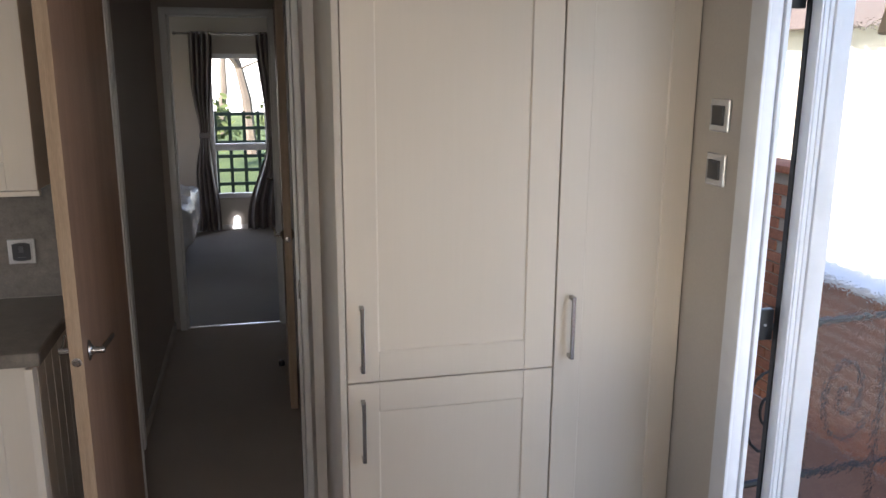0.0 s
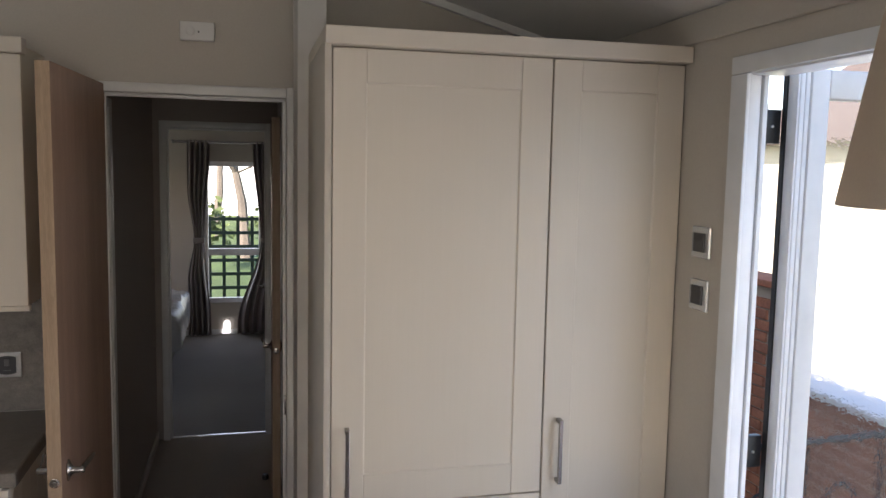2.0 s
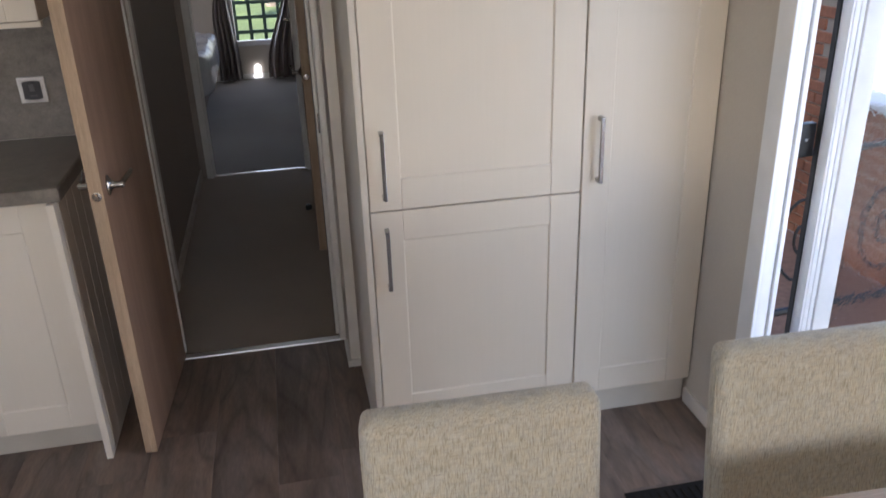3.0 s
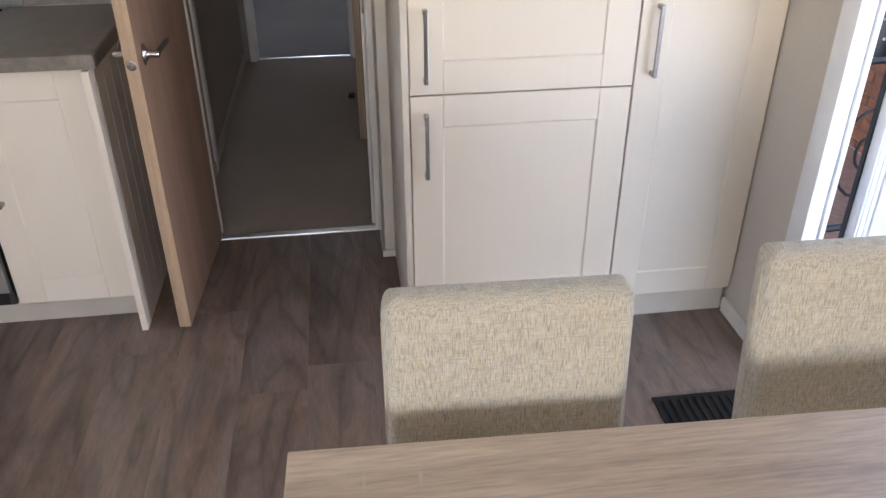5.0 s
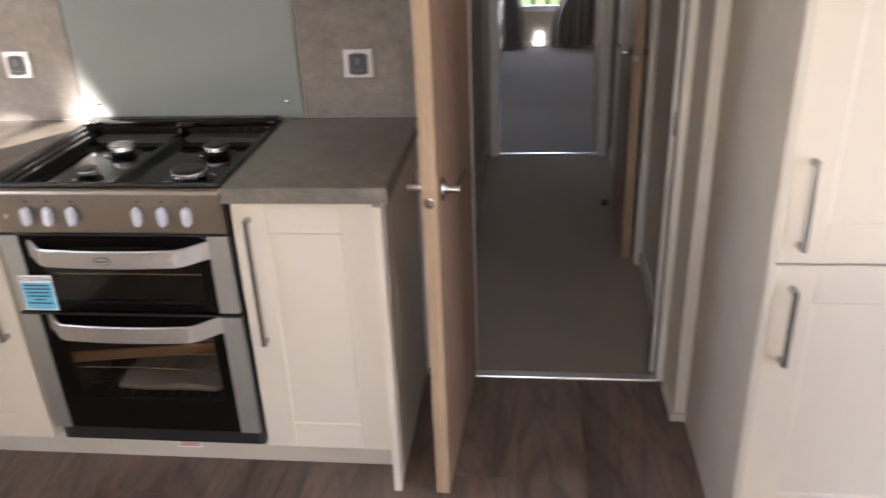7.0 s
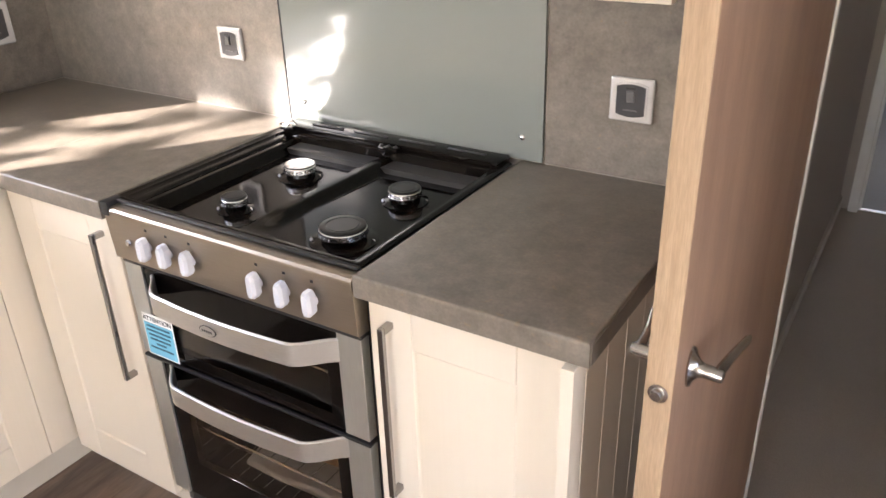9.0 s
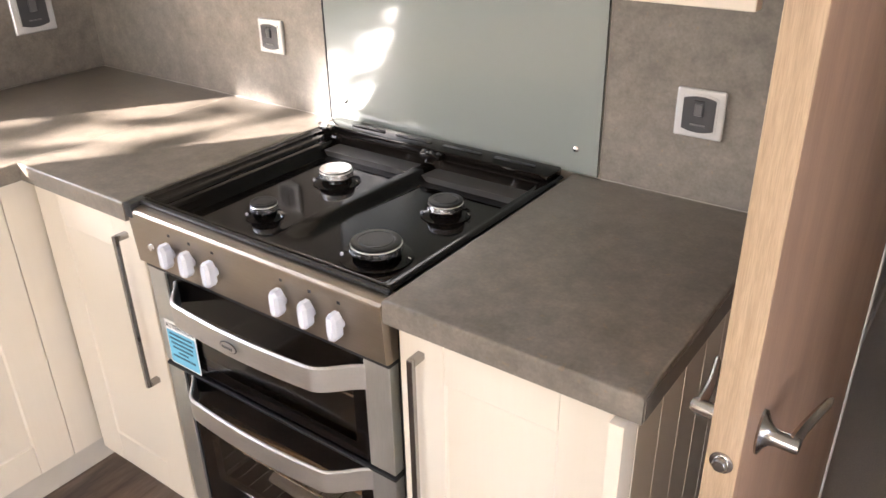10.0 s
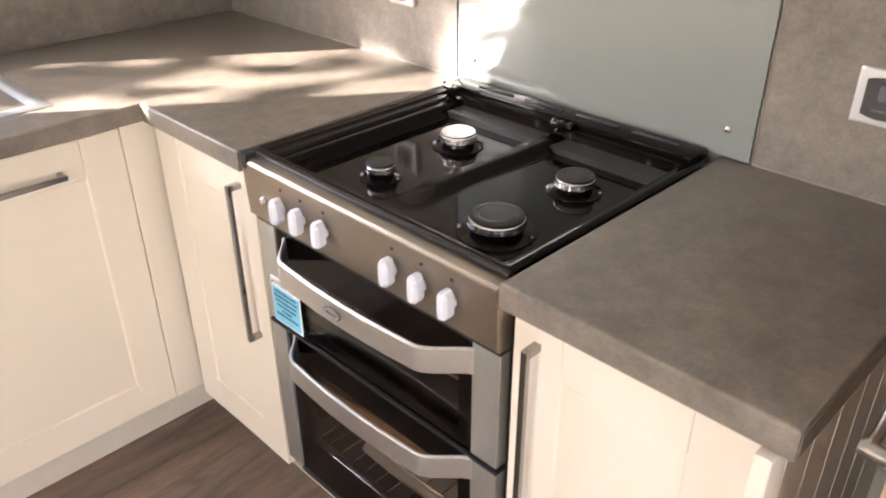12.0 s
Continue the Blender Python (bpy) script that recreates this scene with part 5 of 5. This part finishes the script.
curtain(1.958, (1.890, 1.795), 1.955, 1.735, "taupe satin curtain tied back beside the window")
curtain(2.375, (2.45, 2.53), 2.215, 2.60, "taupe satin curtain tied back beside the window")
# added glowing arch in place of a sun patch under the window
nl = thing("night_light", "small glowing white arch standing in for a sun patch by the skirting", "lamp", at=(2.10, 9.17, 0.0))
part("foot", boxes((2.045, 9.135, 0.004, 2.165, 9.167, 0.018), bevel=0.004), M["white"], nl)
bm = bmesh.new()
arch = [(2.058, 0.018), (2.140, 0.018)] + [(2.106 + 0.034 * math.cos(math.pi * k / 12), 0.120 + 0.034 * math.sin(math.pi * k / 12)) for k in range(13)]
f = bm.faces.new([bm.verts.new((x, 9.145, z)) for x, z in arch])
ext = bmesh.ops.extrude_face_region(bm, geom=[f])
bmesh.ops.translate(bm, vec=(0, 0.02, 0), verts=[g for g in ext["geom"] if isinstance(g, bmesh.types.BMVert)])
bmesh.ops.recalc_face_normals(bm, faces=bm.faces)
part("diffuser", bm, M["glow"], nl, "glowing white arch in place of sunlight", smooth=False)
cp = thing("curtain_pole", "slim dark curtain pole over the bedroom window", "curtain pole", at=(2.15, 9.09, 1.97))
part("rod", lathe([(0.012, 1.62), (0.012, 2.68)], 16, at=(0, 9.09, 1.965), axis="x"), M["nickel"], cp)
for x in (1.60, 2.68):
    part("finial", lathe([(0.001, 0), (0.016, 0.004), (0.02, 0.016), (0.016, 0.028), (0.001, 0.032)], 16, at=(x - 0.006, 9.09, 1.965), axis="x"), M["nickel"], cp)
    part("bracket", boxes((x + 0.03 if x < 2 else x - 0.03, 9.09, 1.955, x + 0.042 if x < 2 else x - 0.018, 9.18, 1.975), bevel=0.002), M["nickel"], cp)

# ---------- outdoors ----------
ground = structure("ground", boxes((-900, -900, GROUND - 0.3, 900, 900, GROUND)), M["grass"], "sunlit lawn around the caravan", "ground")
structure("pavement", boxes((3.75, -3.5, GROUND - 0.1, 5.60, 8.2, GROUND + 0.02)), M["paving"], "terracotta paving beside the caravan", "pavement")
structure("path", boxes((5.60, -9.0, GROUND - 0.1, 10.99, 16.0, GROUND + 0.015)), M["pale_path"], "pale concrete path in front of the bungalow", "path")
tr = thing("trellis", "dark green square timber trellis outside the bedroom window", "trellis", at=(2.3, 10.6, GROUND))
for k in range(11):
    x = 1.86 + 0.165 * k
    part("upright", boxes((x, 10.60, GROUND, x + 0.038, 10.62, 1.14)), M["trellis"], tr, smooth=False)
for k in range(10):
    z = -0.40 + 0.165 * k
    part("slat", boxes((1.80, 10.578, z, 3.60, 10.598, z + 0.038)), M["trellis"], tr, smooth=False)
part("post", boxes((1.76, 10.58, GROUND, 1.85, 10.66, 1.20), bevel=0.004), M["trellis"], tr, smooth=False)


def tree(name, label, x, y, height, spread, seed, leaves, size=0.16):
    t = thing(name, label, "tree", at=(x, y, GROUND))
    rnd = random.Random(seed)
    bm = bmesh.new()
    tips = []

    def limb(p, d, length, r, depth):
        pts = [p]
        for k in range(5):
            d = (d + Vector((rnd.uniform(-1, 1), rnd.uniform(-1, 1), rnd.uniform(-0.2, 0.7))) * 0.16).normalized()
            pts.append(pts[-1] + d * length / 5)
        rings = []
        for k, q in enumerate(pts):
            rr = r * (1 - 0.12 * k)
            rings.append([bm.verts.new(q + Vector((rr * math.cos(a), rr * math.sin(a), 0))) for a in [2 * math.pi * j / 7 for j in range(7)]])
        for a, b in zip(rings, rings[1:]):
            for j in range(7):
                bm.faces.new((a[j], a[(j + 1) % 7], b[(j + 1) % 7], b[j]))
        if depth:
            for _ in range(4):
                q = pts[rnd.randint(3, 5)]
                limb(q, Vector((rnd.uniform(-1, 1), rnd.uniform(-1, 1), rnd.uniform(0.1, 0.9))).normalized(), length * 0.55 * spread, r * 0.45, depth - 1)
        else:
            tips.extend(pts[2:])
    limb(Vector((x, y, GROUND - 0.05)), Vector((0, 0, 1)), height * 0.6, height * 0.026, 2)
    part("trunk", bm, M["bark"], t)
    bm = bmesh.new()
    for _ in range(leaves):
        q = rnd.choice(tips) + Vector((rnd.gauss(0, 0.28), rnd.gauss(0, 0.28), rnd.gauss(0, 0.22))) * spread
        a = Vector((rnd.gauss(0, 1), rnd.gauss(0, 1), rnd.gauss(0, 1))).normalized()
        b = a.orthogonal().normalized()
        s = size * rnd.uniform(0.5, 1.1)
        vs = [bm.verts.new(q + w) for w in (-a * s, b * s * 0.45, a * s, -b * s * 0.45)]
        bm.faces.new(vs)
    part("crown", bm, M["leaf"], t, smooth=False)
    return t


tree("tree", "broad tree beyond the lawn behind the trellis", 2.30, 21, 6.0, 0.9, 3, 700, 0.13)
tree("tree", "broad tree beyond the lawn behind the trellis", 1.35, 27, 6.0, 1.1, 5, 700, 0.20)
tree("shrub", "leafy shrub on the lawn behind the trellis", 1.30, 18.0, 2.0, 0.75, 21, 380, 0.12)
tree("shrub", "leafy shrub on the lawn behind the trellis", 2.95, 20.0, 2.2, 0.75, 22, 420, 0.12)
# a small unseen tree between the low sun and the kitchen window shapes the sun patch
dt = thing("tree", "small leafy tree that dapples the sun on the kitchen window", "tree", at=(-3.05, -0.4, GROUND))
bm = sweep([(-3.05, -0.40, GROUND - 0.05), (-3.03, -0.38, 1.2), (-3.08, -0.42, 2.6), (-2.95, -0.40, 3.7)], round_section(0.06, 8), up=(0, 1, 0))
for dx, dy, dz in ((-0.5, 0.3, 0.6), (0.45, -0.3, 0.45), (0.2, 0.5, 0.7), (-0.1, -0.5, 0.8)):
    sweep([(-3.05, -0.41, 3.2), (-3.0 + dx * 0.3, -0.41 + dy * 0.5, 3.4 + dz * 0.5), (-2.9 + dx * 0.6, -0.41 + dy, 3.5 + dz)], round_section(0.022, 6), bm, up=(0.3, 0.9, 0.2))
sweep([(-2.95, -0.40, 3.68), (-2.84, -0.85, 3.98), (-2.76, -1.42, 4.05)], round_section(0.008, 6), bm, up=(0.3, 0.2, 0.9))
part("trunk", bm, M["bark"], dt)
rnd = random.Random(4)
bm = bmesh.new()
for k in range(1500):
    q = Vector((rnd.gauss(0, 1), rnd.gauss(0, 1), rnd.gauss(0, 1))).normalized() * rnd.random() ** 0.4
    q = Vector((-2.76 + 0.50 * q.x, -0.40 + 0.50 * q.y, 3.95 + 0.66 * q.z))
    if k > 1466:
        q = Vector((-2.45 + rnd.uniform(-0.45, 0.3), -0.40 + rnd.uniform(-0.3, 0.3), rnd.uniform(2.80, 3.3)))
    a = Vector((rnd.gauss(0, 1), rnd.gauss(0, 1), rnd.gauss(0, 1))).normalized()
    b = a.orthogonal().normalized()
    sz = rnd.uniform(0.05, 0.11)
    bm.faces.new([bm.verts.new(q + w) for w in (-a * sz, b * sz * 0.5, a * sz, -b * sz * 0.5)])
for k in range(900):
    # added leaves along the long branch, their lower edge cut to outline the sun patch
    y = rnd.uniform(-1.40, -0.66)
    shade_low = 3.40 + 0.57 * (-0.66 - y) + (0.14 * step(-1.03, -1.09, y) - 0.16 * step(-1.12, -1.36, y))
    q = Vector((-2.76 + rnd.uniform(-0.03, 0.03), y, shade_low + rnd.uniform(0.0, 0.5)))
    a = Vector((rnd.gauss(0, 1), rnd.gauss(0, 1), rnd.gauss(0, 1))).normalized()
    b = a.orthogonal().normalized()
    sz = rnd.uniform(0.035, 0.065)
    bm.faces.new([bm.verts.new(q + w) for w in (-a * sz, b * sz * 0.5, a * sz, -b * sz * 0.5)])
# more unseen leaves, placed to keep the sun off the drainer
for k in range(95):
    q = Vector((-2.76 + rnd.uniform(-0.05, 0.05), rnd.uniform(-1.20, -0.66), rnd.uniform(2.99, 3.24)))
    a = Vector((rnd.gauss(0, 1), rnd.gauss(0, 1), rnd.gauss(0, 1))).normalized()
    b = a.orthogonal().normalized()
    sz = rnd.uniform(0.04, 0.07)
    bm.faces.new([bm.verts.new(q + w) for w in (-a * sz, b * sz * 0.5, a * sz, -b * sz * 0.5)])
part("crown", bm, M["leaf"], dt, smooth=False)
tree("tree", "tree beyond the lawn", 6.5, 34, 8.5, 1.1, 8, 2600, 0.24)

pc = thing("parked_caravan", "white static caravan on the far side of the lawn", "caravan", at=(2.5, 40, GROUND))
part("body", boxes((-4.5, 38.0, 0.0, 9.5, 41.5, 2.4), bevel=0.08), M["pale_clad"], pc)
part("roof", boxes((-4.7, 37.8, 2.4, 9.7, 41.7, 2.6), bevel=0.05), M["roof_tile"], pc)
for x in (-3.6, 6.4):
    part("window", boxes((x, 37.96, 1.0, x + 1.3, 37.998, 1.9), bevel=0.02), M["black"], pc)
part("skirt", boxes((-4.4, 38.05, GROUND, 9.4, 41.4, 0.0)), M["pale_clad"], pc, smooth=False)

# brick garden wall opposite the outer door
bw = thing("brick_wall", "stepped orange brick garden wall opposite the door", "wall", at=(5.7, 5.5, GROUND))
STEP = 5.15
part("core", boxes((5.63, 3.0, GROUND, 5.80, STEP, 0.43)), M["mortar"], bw, smooth=False)
part("core", boxes((5.63, STEP, GROUND, 5.80, 8.0, 1.02)), M["mortar"], bw, smooth=False)
part("coping", boxes((5.58, 2.98, 0.43, 5.84, STEP, 0.48), bevel=0.01), M["pale_clad"], bw)
part("coping", boxes((5.58, STEP - 0.03, 1.02, 5.84, 8.02, 1.07), bevel=0.01), M["brick"], bw)
bme = mesh_of("brick", boxes((0, 0, 0, 0.03, 0.215, 0.065), bevel=0.004, seg=1), M["brick"])
for r in range(21):
    for k in range(21):
        z, y = GROUND + 0.0 + 0.075 * r, 3.02 + 0.225 * k + (0.11 if r % 2 else 0)
        if z + 0.07 < (0.43 if y < STEP - 0.01 else 1.02) and y < 7.75:
            piece("brick", bme, bw, pose(5.615, y, z))
nh = thing("neighbour_house", "pale rendered bungalow with a brown tiled roof, across the path", "house", at=(13, 6, GROUND))
part("wall", boxes((11.0, -4.0, GROUND, 17.0, 13.0, 2.3)), M["render_wall"], nh, smooth=False)
bm = bmesh.new()
vs = [bm.verts.new(p) for p in ((10.6, -4.4, 2.25), (17.4, -4.4, 2.25), (17.4, 13.4, 2.25), (10.6, 13.4, 2.25), (14, -4.4, 4.4), (14, 13.4, 4.4))]
for f in ((0, 1, 4), (2, 3, 5), (0, 4, 5, 3), (1, 2, 5, 4), (0, 3, 2, 1)):
    bm.faces.new([vs[k] for k in f])
bmesh.ops.recalc_face_normals(bm, faces=bm.faces)
part("roof", bm, M["roof_tile"], nh, smooth=False)
for y in (-1.5, 3.0, 8.0):
    w = part("window", boxes((10.95, y, 0.5, 10.999, y + 1.4, 1.7), bevel=0.01), M["upvc"], nh)
    part("pane", boxes((10.94, y + 0.08, 0.58, 10.949, y + 1.32, 1.62)), M["black"], w, smooth=False)
# wrought-iron rail beside the steps
ir = thing("iron_railing", "black wrought-iron railing with scrolls beside the steps", "railing", at=(5.0, 3.3, GROUND))
for z in (0.62, -0.10):
    part("rail", sweep([(4.1, 3.55, z), (6.4, 3.75, z)], round_section(0.016, 8)), M["iron"], ir)
for k in range(6):
    x = 4.2 + 0.42 * k
    part("baluster", lathe([(0.008, GROUND), (0.008, 0.62)], 8, at=(x, 3.56 + 0.087 * (x - 4.1), 0)), M["iron"], ir)
    pts = [(x + 0.21 + 0.012 * a * math.cos(a), 3.57 + 0.087 * (x - 4.1), 0.26 + 0.020 * a * math.sin(a)) for a in [0.6 + 0.35 * j for j in range(34)]]
    part("scroll", sweep(pts, round_section(0.007, 6), up=(0, 1, 0)), M["iron"], ir)

# ---------- floor planks ----------
PW, PL, rnd = 0.199, 1.24, random.Random(11)
fl = bpy.data.objects["floor"]
cache = {}
for k in range(-12, 9):
    x0 = max(1.987 + PW * k, XL)
    x1 = min(1.987 + PW * (k + 1), XR)
    if x1 - x0 < 0.01:
        continue
    start = 2.712 if k == 0 else (2.823 if k == 1 else 2.71 + rnd.uniform(0.15, 1.1))
    y = start + PL
    while y > YF:
        a, b = max(y - PL, YF), min(y, 3.652)
        if b - a > 0.02:
            key = (round(x1 - x0, 3), round(b - a, 3))
            if key not in cache:
                cache[key] = mesh_of("plank", boxes((0.0001, 0.0001, 0, key[0] - 0.0001, key[1] - 0.0001, 0.0045), bevel=0.0004, seg=1), M["floor"])
            piece("plank", cache[key], fl, pose(x0, a, -0.0045))
        y -= PL
